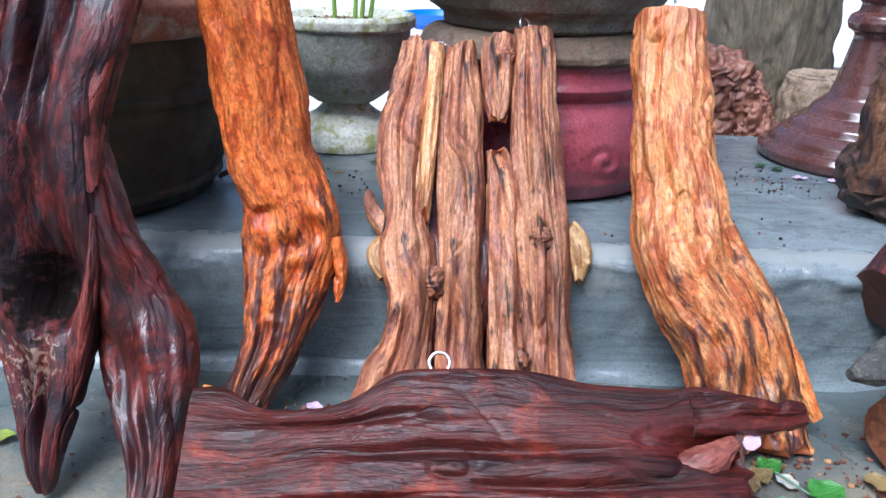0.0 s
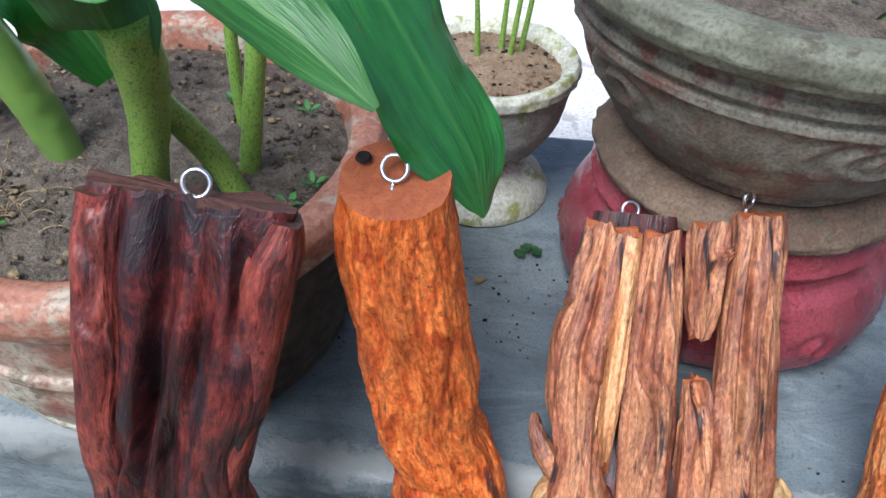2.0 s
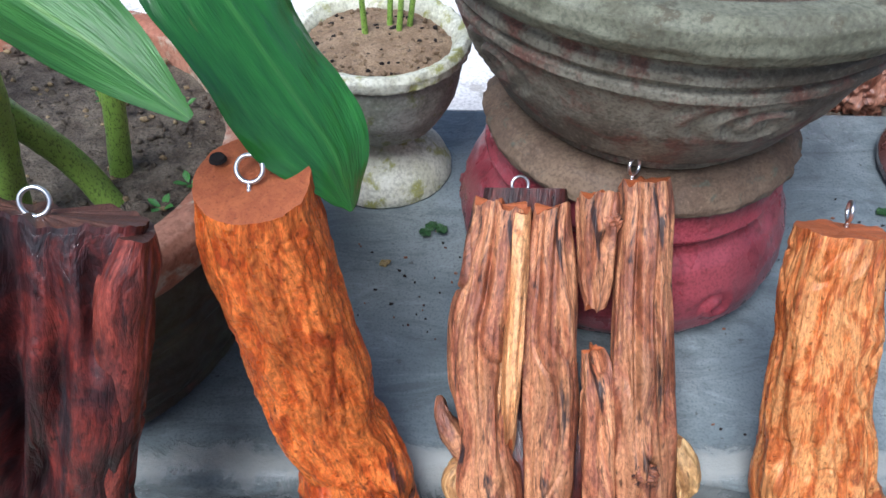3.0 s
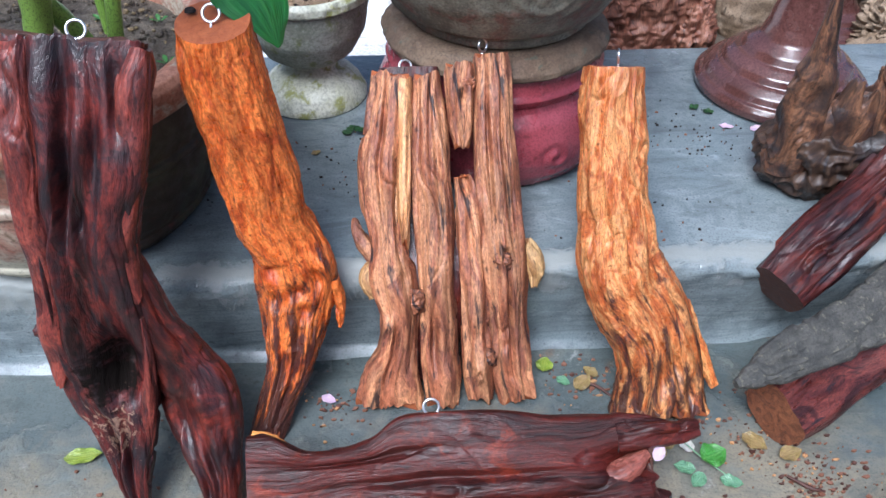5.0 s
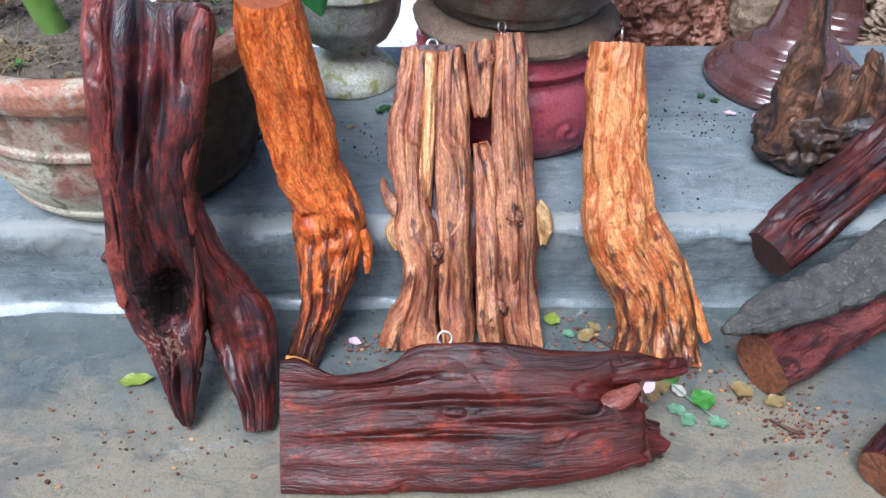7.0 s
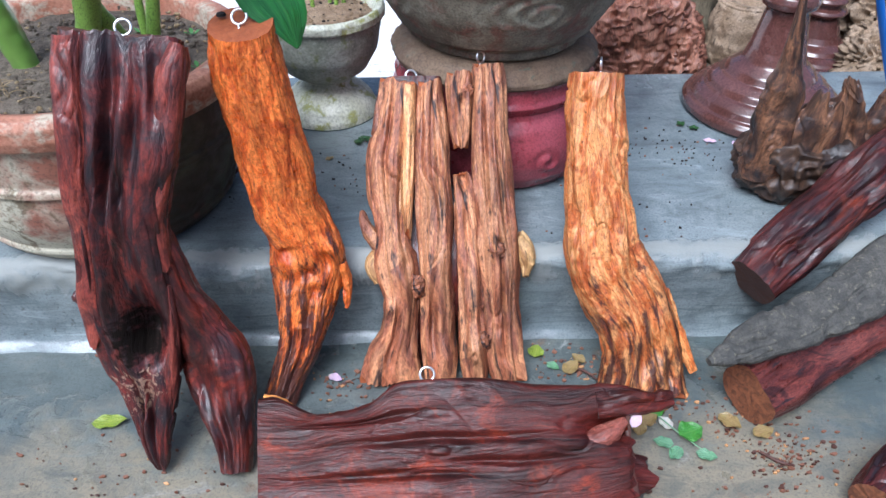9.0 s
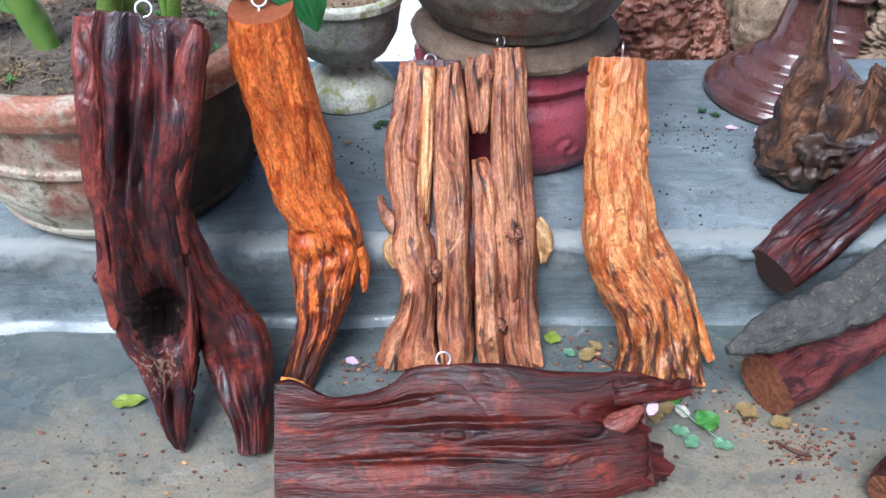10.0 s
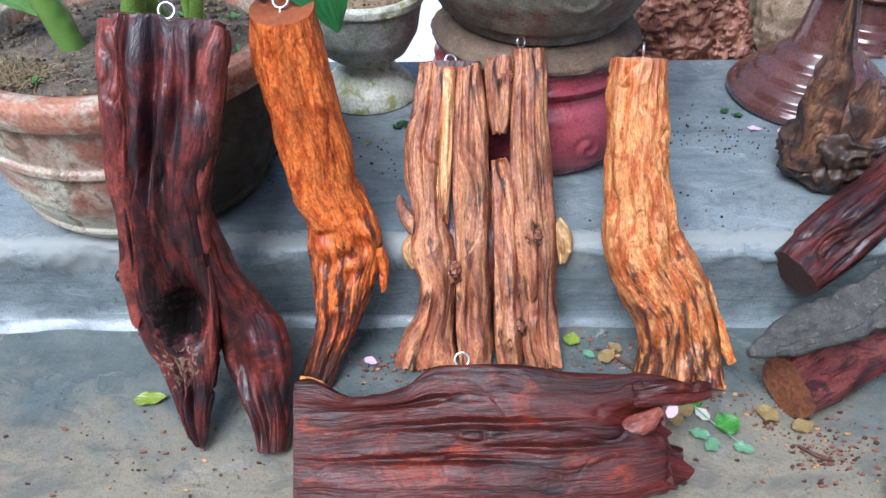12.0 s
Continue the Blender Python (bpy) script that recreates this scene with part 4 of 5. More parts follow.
def split_plank():
    ob = thing("split_wood_plank", "light brown split trunk slab with deep cracks and a hole", "driftwood", "display wood", (0, -0.11, 0))
    fr = (0, -0.8, 0.6)

    def strand(name, rows, nu, nv, dents, seed, jag=(0.01, 0.012), square=0.92, mat="brown_wood", lumps=0.003, label=""):
        b = Build()
        rows = [(x, y, z, hw * 0.9, ht) for x, y, z, hw, ht in rows]
        loft(b, rows, nu, nv, fr, 0.007, 42, 0.05, 0.0012, 0.5, jag, dents, seed, square, lumps=lumps, crack=0.006, thin_back=0.45)
        part(name, b.mesh(name, [M[mat], M["cut_orange"]]), ob, label)
    strand("strand", S1, 180, 300, [(0.25, -0.2, 0.012, 0.2, 0.1), (0.35, 0.5, 0.014, 0.2, 0.12), (0.62, 0.45, 0.018, 0.04, 0.22), (0.66, 0.35, -0.014, 0.06, 0.35), (0.75, -0.55, -0.012, 0.03, 0.3), (0.9, -0.2, 0.012, 0.15, 0.12)], 21)
    strand("strand", S1_PALE, 110, 200, [(0.5, 0.4, 0.008, 0.2, 0.2)], 27, (0.006, 0.02), mat="tan_wood", label="pale tan inner strip")
    strand("strand", S2, 150, 300, [(0.66, -0.5, -0.012, 0.05, 0.3), (0.78, -0.25, 0.022, 0.1, 0.2), (0.3, 0.3, 0.01, 0.2, 0.15), (0.92, 0.5, -0.012, 0.05, 0.3)], 31)
    strand("strand", S3_TOP, 130, 120, [(0.4, 0.25, 0.014, 0.1, 0.25), (0.3, 0.1, -0.01, 0.12, 0.3)], 41, (0.01, 0.014), 0.8)
    strand("strand", S3_LOW, 130, 240, [(0.03, 0.15, 0.045, 0.045, 0.42), (0.25, 0, 0.012, 0.1, 0.25), (0.86, -0.1, -0.014, 0.05, 0.4), (0.86, -0.1, 0.012, 0.015, 0.12)], 51, (0.01, 0.01))
    strand("strand", S4, 180, 300, [(0.25, -0.35, 0.014, 0.25, 0.1), (0.3, 0.35, 0.012, 0.25, 0.1), (0.56, -0.2, -0.016, 0.035, 0.25), (0.57, 0.05, 0.02, 0.02, 0.16), (0.75, 0.1, 0.014, 0.15, 0.1)], 61)
    for x, y, z, r, sd in ((-0.083, -0.03, 0.163, 0.02, 3), (0.066, -0.004, 0.222, 0.0145, 5), (0.034, -0.082, 0.072, 0.019, 7), (0.02, 0.2, 0.44, 0.012, 9)):
        b = Build()
        lump(b, (x, y, z), (r, r * 0.75, r * 1.15), sd, 0.45, 1.7, 0.5, 60, 44)
        part("knot", b.mesh("knot", [M["knot_wood"]]), ob, "swirled brown knot")
    # joined back of the trunk, in darker wood that stands in for crack shade
    b = Build()
    back = [(-0.075, 0.262, 0.44, 0.05, 0.01), (-0.075, 0.115, 0.275, 0.065, 0.01), (-0.07, 0.01, 0.19, 0.075, 0.008), (-0.07, -0.025, 0.12, 0.07, 0.01), (-0.08, -0.07, 0.02, 0.06, 0.01)]
    loft(b, back, 40, 60, fr, 0.003, 50, 0.1)
    back = [(0.05, 0.105, 0.265, 0.03, 0.01), (0.045, 0.01, 0.19, 0.05, 0.008), (0.045, -0.025, 0.12, 0.05, 0.01), (0.05, -0.07, 0.02, 0.05, 0.01)]
    loft(b, back, 40, 50, fr, 0.003, 50, 0.1)
    part("back", b.mesh("back", [M["log_wood"], M["cut_dark"]]), ob)
    b = Build()
    loft(b, [(0.113, 0.042, 0.222, 0.01, 0.014), (0.122, 0.026, 0.204, 0.014, 0.018), (0.127, 0.012, 0.186, 0.012, 0.016), (0.126, 0.0, 0.168, 0.005, 0.008)], 50, 60, fr, 0.006, 90, 0.15, seed=71, jag=(0.006, 0.012))
    part("splinter", b.mesh("splinter", [M["sapwood"], M["cut_pale"]]), ob, "pale yellow splinter of sapwood")
    b = Build()
    loft(b, [(-0.178, 0.085, 0.255, 0.003, 0.006), (-0.172, 0.066, 0.24, 0.009, 0.012), (-0.158, 0.046, 0.222, 0.012, 0.016), (-0.142, 0.03, 0.205, 0.012, 0.016)], 40, 50, fr, 0.004, 90, 0.15, seed=72)
    part("splinter", b.mesh("splinter", [M["brown_wood"], M["cut_pale"]]), ob)
    b = Build()
    loft(b, [(-0.148, 0.026, 0.203, 0.01, 0.014), (-0.158, 0.01, 0.184, 0.016, 0.018), (-0.145, -0.008, 0.16, 0.012, 0.014)], 40, 40, fr, 0.004, 70, 0.15, seed=73)
    part("splinter", b.mesh("splinter", [M["sapwood"], M["cut_pale"]]), ob)
    eye_screw(ob, (-0.081, 0.268, 0.44), (0.15, -0.8, 0.6), (0, 0.6, 0.8), 0.0125)
    eye_screw(ob, (0.05, 0.256, 0.482), (0.7, -0.7, 0.3), (0, 0.6, 0.8), 0.0125)


def pale_log():
    ob = thing("wood_log", "pale orange polished curved branch with a dark burnt foot", "driftwood", "display wood", (0.33, -0.155, 0))
    b = Build()
    loft(b, PALE_MAIN, 220, 300, (0, -0.9, 0.45), 0.006, 52, 0.18, 0.0014, 0.8, (0.002, 0.014),
         [(0.62, 0.5, 0.012, 0.06, 0.2), (0.72, 0.55, 0.012, 0.05, 0.15), (0.85, 0.3, 0.016, 0.04, 0.16), (0.88, -0.1, 0.016, 0.04, 0.14), (0.76, -0.4, 0.01, 0.02, 0.1), (0.5, -0.5, 0.008, 0.15, 0.15), (0.93, 0.6, 0.016, 0.04, 0.15)], 25, 0.8, lumps=0.005)
    part("body", b.mesh("body", [M["pale_wood"], M["cut_orange"]]), ob)
    b = Build()
    loft(b, PALE_SLIVER, 50, 60, (0, -0.9, 0.45), 0.003, 80, 0.12, seed=26)
    part("splinter", b.mesh("splinter", [M["pale_wood"], M["cut_orange"]]), ob)
    eye_screw(ob, (0.248, 0.137, 0.52), (0.95, -0.25, 0.1), (0, 0.4, 0.9), 0.0125)


def lying_slab():
    ob = thing("wood_slab", "wide dark wet red-brown wood slab lying propped on the floor", "driftwood", "display wood", (0, -0.4, 0))
    fr = (0, -0.6, 0.8)

    def row(x, lo, hi, ht):
        # the slab is twisted: flatter at its sawn end, steeper towards the broken one
        k = min(1.0, max(0.0, (x + 0.3) / 0.3))
        k2 = min(1.0, max(0.0, x / 0.3))
        lean = radians(24 + 12 * k + 10 * k2)
        base = Vector((0, -0.435 + 0.02 * k2, 0.016))
        mid = base + Vector((0, math.cos(lean), math.sin(lean))) * ((lo + hi) / 2)
        return (x, mid.y, mid.z, (hi - lo) / 2, ht)
    b = Build()
    rows = [row(-0.335, 0.0, 0.212, 0.022), row(-0.25, 0.0, 0.217, 0.026), row(-0.155, 0.0, 0.224, 0.026), row(-0.07, 0.0, 0.229, 0.026),
            row(0.03, 0.0, 0.222, 0.026), row(0.12, 0.004, 0.21, 0.026), row(0.19, 0.016, 0.202, 0.024), row(0.235, 0.024, 0.198, 0.02), row(0.25, 0.03, 0.192, 0.014)]
    loft(b, rows, 340, 400, fr, 0.007, 26, 0.06, 0.0008, 0.6, (0, 0.008), [(0.5, 0.2, 0.012, 0.3, 0.07), (0.4, -0.25, 0.012, 0.25, 0.06), (0.65, -0.1, 0.01, 0.2, 0.06), (0.3, 0.55, 0.01, 0.2, 0.06), (0.93, 0.3, 0.03, 0.05, 0.16), (0.97, 0.2, 0.03, 0.03, 0.2)], 81, 0.4, lumps=0.004, crack=0.004, notches=[(0.22, 0.038, 0.13)])
    part("body", b.mesh("body", [M["slab_wood"], M["cut_dark"]]), ob)
    b = Build()
    loft(b, [row(0.2, 0.15, 0.2, 0.02), row(0.25, 0.155, 0.2, 0.018), row(0.29, 0.155, 0.192, 0.014), row(0.325, 0.165, 0.185, 0.006)], 60, 60, fr, 0.005, 50, 0.12, seed=83)
    part("prong", b.mesh("prong", [M["slab_wood"], M["bark"]]), ob, "grey-tipped broken prong")
    b = Build()
    loft(b, [(-0.334, -0.256, 0.114, 0.016, 0.012), (-0.306, -0.258, 0.112, 0.012, 0.011), (-0.276, -0.268, 0.105, 0.003, 0.004)], 30, 30, fr, 0.001, 80, 0.2, seed=84)
    part("split", b.mesh("split", [M["raw_orange"], M["raw_orange"]]), ob, "fresh orange split corner")
    b = Build()
    loft(b, [row(0.18, 0.108, 0.128, 0.018), row(0.2, 0.1, 0.138, 0.024), row(0.22, 0.112, 0.142, 0.023), row(0.238, 0.13, 0.148, 0.016), row(0.248, 0.138, 0.15, 0.008)], 60, 60, fr, 0.004, 60, 0.15, seed=85, lumps=0.003)
    part("broken_face", b.mesh("broken_face", [M["salmon_wood"], M["salmon_wood"]]), ob, "dull salmon-red freshly broken patch")
    b = Build()
    loft(b, [row(0.22, 0.02, 0.1, 0.018), row(0.25, 0.022, 0.095, 0.015), row(0.27, 0.026, 0.085, 0.01)], 80, 60, fr, 0.006, 40, 0.1, jag=(0, 0.014), seed=86, square=0.5)
    part("prong", b.mesh("prong", [M["slab_wood"], M["bark"]]), ob, "short lower broken prong")
    eye_screw(ob, (-0.068, -0.248, 0.165), (0.0, -0.75, 0.65), (0, 0.5, 0.86))


dark_plank()
orange_log()
split_plank()
pale_log()
lying_slab()


# ---- pots on the step ----
def wide_bowl():
    c = (-0.69, 0.25)
    ob = thing("plant_bowl", "wide worn terracotta bowl with a whitish stained side", "planter", "pots", (*c, 0.2))
    b = Build()
    lathe(b, [(0.0, 0.203), (0.215, 0.201), (0.228, 0.206), (0.238, 0.222), (0.244, 0.226), (0.244, 0.234), (0.242, 0.238), (0.256, 0.266), (0.268, 0.3), (0.275, 0.34), (0.277, 0.366), (0.284, 0.37), (0.284, 0.382), (0.278, 0.386), (0.282, 0.41), (0.286, 0.44), (0.288, 0.462)], c, 200, 0.003, 0.0014, 3, sub=4,
          relief=lambda th, z: 0.004 * np.sin(18 * th + 260 * (z - 0.3)) * np.exp(-((z - 0.305) / 0.035) ** 4) * np.cos(3 * th) ** 2)
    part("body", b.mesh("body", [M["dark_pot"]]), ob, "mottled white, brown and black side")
    b = Build()
    lathe(b, [(0.286, 0.461), (0.3, 0.468), (0.306, 0.485), (0.306, 0.508), (0.298, 0.52), (0.28, 0.522), (0.262, 0.516), (0.256, 0.49), (0.25, 0.45)], c, 160, 0.003, 0.0012, 5)
    part("rim", b.mesh("rim", [M["terracotta"]]), ob, "terracotta rim with a faded red band")
    b = Build()
    lathe(b, [(0.258, 0.482), (0.2, 0.488), (0.12, 0.492), (0.05, 0.494), (0.0, 0.494)], c, 160, 0.006, 0.006, 6, sub=14)
    part("soil", b.mesh("soil", [M["soil"]]), ob, "damp brown crumbly soil")


def footed_bowl():
    c = (-0.275, 0.6)
    ob = thing("footed_bowl", "mossy grey cement bowl on a pale green-stained foot", "planter", "pots", (*c, 0.2))
    b = Build()
    lathe(b, [(0.0, 0.203), (0.1, 0.2), (0.116, 0.203), (0.115, 0.214), (0.104, 0.236), (0.084, 0.256), (0.06, 0.27), (0.05, 0.28), (0.048, 0.292)], c, 96, 0.002, 0.0015, 12)
    part("foot", b.mesh("foot", [M["mossy_pale"]]), ob, "pale cement foot with yellow-green moss")
    b = Build()
    lathe(b, [(0.044, 0.286), (0.06, 0.29), (0.095, 0.315), (0.12, 0.36), (0.13, 0.41), (0.132, 0.434)], c, 96, 0.002, 0.0015, 13)
    part("body", b.mesh("body", [M["mossy"]]), ob)
    b = Build()
    lathe(b, [(0.131, 0.432), (0.138, 0.437), (0.139, 0.452), (0.133, 0.461), (0.122, 0.458), (0.113, 0.445), (0.11, 0.42)], c, 120, 0.003, 0.002, 15, relief=lambda th, z: 0.0015 * np.sin(th * 34))
    part("rim", b.mesh("rim", [M["mossy_pale"]]), ob, "pale scalloped rim")
    b = Build()
    lathe(b, [(0.116, 0.436), (0.08, 0.442), (0.0, 0.444)], c, 96, 0.006, 0.005, 14, sub=14)
    part("soil", b.mesh("soil", [M["sandy_soil"]]), ob)
    for dx, dy, h in ((0.03, 0.03, 0.16), (0.045, 0.045, 0.2), (0.015, 0.05, 0.18), (-0.02, 0.02, 0.14)):
        b = Build()
        tube(b, [(c[0] + dx, c[1] + dy, 0.43, 0.005), (c[0] + dx * 1.2, c[1] + dy * 1.2, 0.5, 0.0045), (c[0] + dx * 1.5, c[1] + dy * 1.6, 0.43 + h, 0.003)], 10, 20)
        part("stem", b.mesh("stem", [M["stem"]]), ob)


def urn():
    c = (0.098, 0.44)
    ob = thing("urn_stand", "squat maroon-painted round pot stand with a worn cement lip", "pot stand", "pots", (*c, 0.2))
    b = Build()

    def spiral(th, z):
        out = 0
        for k in range(6):
            a = (th + 1.17 + k * 1.0472 + math.pi) % (2 * math.pi) - math.pi
            x, y = a * 0.23, z - 0.275
            r, ph = np.sqrt(x * x + y * y), np.arctan2(y, x)
            out = out + 0.006 * np.cos(ph - r * 260) * np.exp(-(r / 0.028) ** 4)
        return out
    lathe(b, [(0.0, 0.203), (0.2, 0.2), (0.222, 0.208), (0.238, 0.235), (0.243, 0.265), (0.238, 0.3), (0.222, 0.335), (0.205, 0.352), (0.2, 0.362), (0.207, 0.372), (0.213, 0.382), (0.207, 0.392), (0.203, 0.41), (0.208, 0.425)], c, 220, 0.003, 0.0012, 31, relief=spiral)
    part("body", b.mesh("body", [M["maroon"]]), ob)
    b = Build()
    lathe(b, [(0.206, 0.418), (0.213, 0.424), (0.215, 0.434), (0.206, 0.448), (0.194, 0.458), (0.18, 0.463), (0.1, 0.463)], c, 160, 0.005, 0.004, 32)
    part("lip", b.mesh("lip", [M["lip_cement"]]), ob, "rough grey-brown cement lip")
    ob = thing("urn", "large weathered mossy cement urn with ring bands and worn scroll relief", "urn", "pots", (*c, 0.462))

    def scroll(th, z):
        out = 0
        for k in range(5):
            a = (th + 1.45 + k * 1.2566 + math.pi) % (2 * math.pi) - math.pi
            x, y = a * 0.24, z - 0.585
            out = out + 0.006 * np.cos(np.hypot(x - 0.02, y * 1.8) * 190 + np.arctan2(y, x - 0.02)) * np.exp(-(x / 0.09) ** 4 - (y / 0.035) ** 4)
        return out
    b = Build()
    lathe(b, [(0.0, 0.465), (0.165, 0.463), (0.175, 0.47), (0.177, 0.485), (0.195, 0.497), (0.202, 0.5), (0.215, 0.52), (0.24, 0.56), (0.256, 0.6), (0.266, 0.625), (0.274, 0.628), (0.274, 0.638), (0.268, 0.641), (0.272, 0.65), (0.281, 0.653), (0.281, 0.664), (0.275, 0.668), (0.278, 0.68), (0.288, 0.684)], c, 220, 0.003, 0.002, 33, relief=scroll)
    part("body", b.mesh("body", [M["stone_urn"]]), ob)
    b = Build()
    lathe(b, [(0.286, 0.682), (0.305, 0.69), (0.312, 0.705), (0.31, 0.725), (0.298, 0.735), (0.27, 0.735), (0.258, 0.725), (0.25, 0.69)], c, 200, 0.003, 0.003, 34)
    part("rim", b.mesh("rim", [M["urn_moss"]]), ob, "mossy rounded rim")
    b = Build()
    lathe(b, [(0.256, 0.7), (0.15, 0.71), (0.0, 0.712)], c, 100, 0.006, 0.006, 35, sub=14)
    part("soil", b.mesh("soil", [M["soil"]]), ob)


def pedestal(cx, cy, scale, label, low=0.2, tall=1.0):
    ob = thing("pedestal", label, "pedestal", "glazed pedestals", (cx, cy, low))
    b = Build()
    s = scale
    prof = [(0.0, 0.002), (0.165, 0.0), (0.172, 0.008), (0.174, 0.022), (0.166, 0.034), (0.158, 0.036), (0.152, 0.05), (0.136, 0.064), (0.128, 0.066), (0.122, 0.08), (0.104, 0.094), (0.096, 0.096), (0.088, 0.112), (0.066, 0.132), (0.058, 0.16), (0.05, 0.21), (0.044, 0.25),
            (0.046, 0.255), (0.056, 0.262), (0.06, 0.275), (0.056, 0.288), (0.044, 0.296), (0.042, 0.31), (0.05, 0.318), (0.054, 0.33), (0.05, 0.342), (0.042, 0.352), (0.04, 0.42), (0.048, 0.46), (0.06, 0.48), (0.04, 0.5), (0.05, 0.6), (0.0, 0.61)]
    cutting = [0, 15, 22, len(prof)]
    for k, name in enumerate(("base", "shaft", "upper_shaft")):
        b = Build()
        lathe(b, [(r * s, low + z * tall) for r, z in prof[max(0, cutting[k] - 1):cutting[k + 1]]], (cx, cy), 140, 0.001, 0.0004, 44)
        part(name, b.mesh(name, [M["glaze"]]), ob)


wide_bowl()
footed_bowl()
urn()
pedestal(0.778, 0.572, 1.1, "glossy brown glazed turned pedestal standing on the wet step")
pedestal(1.13, 1.05, 1.1, "thicker glossy brown glazed pedestal standing behind the step", 0.1, 0.6)


# ---- wood to the side ----
def side_logs():
    ob = thing("wood_log", "dark purplish-red wet log with a sawn end on the step", "driftwood", "loose logs", (0.56, 0.0, 0.2))
    b = Build()
    loft(b, [(0.545, -0.03, 0.155, 0.05, 0.05), (0.6, 0.005, 0.185, 0.052, 0.05), (0.72, 0.075, 0.25, 0.054, 0.052), (0.9, 0.17, 0.34, 0.058, 0.055), (1.15, 0.3, 0.45, 0.06, 0.055)], 150, 220, (-0.3, -0.7, 0.6), 0.009, 45, 0.1, 0.0014, 0.6, (0.001, 0.01), [(0.3, 0.2, 0.014, 0.3, 0.15)], 91, 0.8, lumps=0.004)
    part("body", b.mesh("body", [M["log_wood"], M["cut_dark"]]), ob)
    ob = thing("bark_slab", "grey bark-covered half slab lying over a red log", "driftwood", "loose logs", (0.5, -0.2, 0.1))
    b = Build()
    loft(b, [(0.403, -0.226, 0.152, 0.006, 0.005), (0.44, -0.21, 0.152, 0.018, 0.01), (0.5, -0.18, 0.152, 0.034, 0.014), (0.58, -0.145, 0.148, 0.042, 0.016), (0.68, -0.1, 0.155, 0.052, 0.018), (0.8, -0.04, 0.18, 0.06, 0.02), (1.0, 0.07, 0.23, 0.065, 0.02)], 120, 200, (-0.1, -0.55, 0.83), 0.003, 40, 0.3, 0.0015, 1.0, (0, 0), [], 95, 0.6, (0, 1), lumps=0.004)
    part("body", b.mesh("body", [M["bark"], M["bark"]]), ob)
    ob = thing("wood_log", "reddish log with a smooth pink sawn face on the floor", "driftwood", "loose logs", (0.55, -0.2, 0))
    b = Build()
    loft(b, [(0.5, -0.215, 0.055, 0.055, 0.05), (0.56, -0.18, 0.055, 0.06, 0.05), (0.64, -0.135, 0.055, 0.055, 0.048), (0.74, -0.09, 0.07, 0.05, 0.046), (0.9, -0.03, 0.09, 0.05, 0.046), (1.1, 0.06, 0.11, 0.05, 0.046)], 140, 160, (-0.1, -0.6, 0.8), 0.003, 40, 0.12, 0.001, 0.5, (0.001, 0), [(0.15, -0.1, 0.02, 0.2, 0.6)], 97, 0.8, lumps=0.003)
    part("body", b.mesh("body", [M["sawn_pink"], M["cut_brown"]]), ob)
    ob = thing("wood_log", "brown log with a rough brown broken end lying on the floor", "driftwood", "loose logs", (0.65, -0.42, 0))
    b = Build()
    loft(b, [(0.62, -0.44, 0.045, 0.04, 0.04), (0.68, -0.4, 0.05, 0.048, 0.046), (0.8, -0.33, 0.052, 0.05, 0.05), (1.0, -0.22, 0.055, 0.052, 0.052)], 110, 120, (-0.2, -0.6, 0.75), 0.006, 45, 0.12, 0.0014, 0.6, (0.003, 0), [], 99, 0.85, lumps=0.003)
    part("body", b.mesh("body", [M["log_wood"], M["cut_brown"]]), ob)


def burl():
    ob = thing("root_burl", "jagged brown and charred root burl standing on the step", "driftwood", "loose logs", (0.68, 0.2, 0.2))
    fr = (-0.2, -0.8, 0.5)
    b = Build()
    lump(b, (0.715, 0.215, 0.27), (0.125, 0.085, 0.09), 5, 0.32, 1.9, 0.35, 200, 130)
    part("base", b.mesh("base", [M["burl_dark"]]), ob, "charred dark base")
    pieces = [([(0.6, 0.215, 0.25, 0.036, 0.03), (0.597, 0.212, 0.34, 0.036, 0.028), (0.6, 0.215, 0.42, 0.03, 0.024), (0.596, 0.215, 0.48, 0.014, 0.013), (0.592, 0.215, 0.53, 0.009, 0.008), (0.588, 0.215, 0.575, 0.003, 0.003)], 113),
              ([(0.66, 0.2, 0.27, 0.05, 0.025), (0.665, 0.195, 0.34, 0.052, 0.02), (0.67, 0.2, 0.39, 0.04, 0.014), (0.672, 0.2, 0.415, 0.02, 0.008)], 117),
              ([(0.73, 0.195, 0.25, 0.03, 0.025), (0.735, 0.19, 0.33, 0.034, 0.02), (0.73, 0.195, 0.4, 0.024, 0.014), (0.722, 0.2, 0.44, 0.008, 0.006)], 119),
              ([(0.78, 0.2, 0.24, 0.03, 0.03), (0.81, 0.2, 0.34, 0.035, 0.033), (0.835, 0.21, 0.44, 0.035, 0.03), (0.865, 0.22, 0.55, 0.02, 0.018)], 115)]
    for rows, sd in pieces:
        b = Build()
        rows = [(x + 0.022, y - 0.018, z, hw * 1.1, ht) for x, y, z, hw, ht in rows]
        loft(b, rows, 130, 150, fr, 0.009, 30, 0.35, 0.0012, 1.6, (0, 0.035), [(0.5, 0.1, 0.012, 0.2, 0.3)], sd, 0.85, lumps=0.012, crack=0.004)
        part("spire", b.mesh("spire", [M["burl"], M["burl"]]), ob)


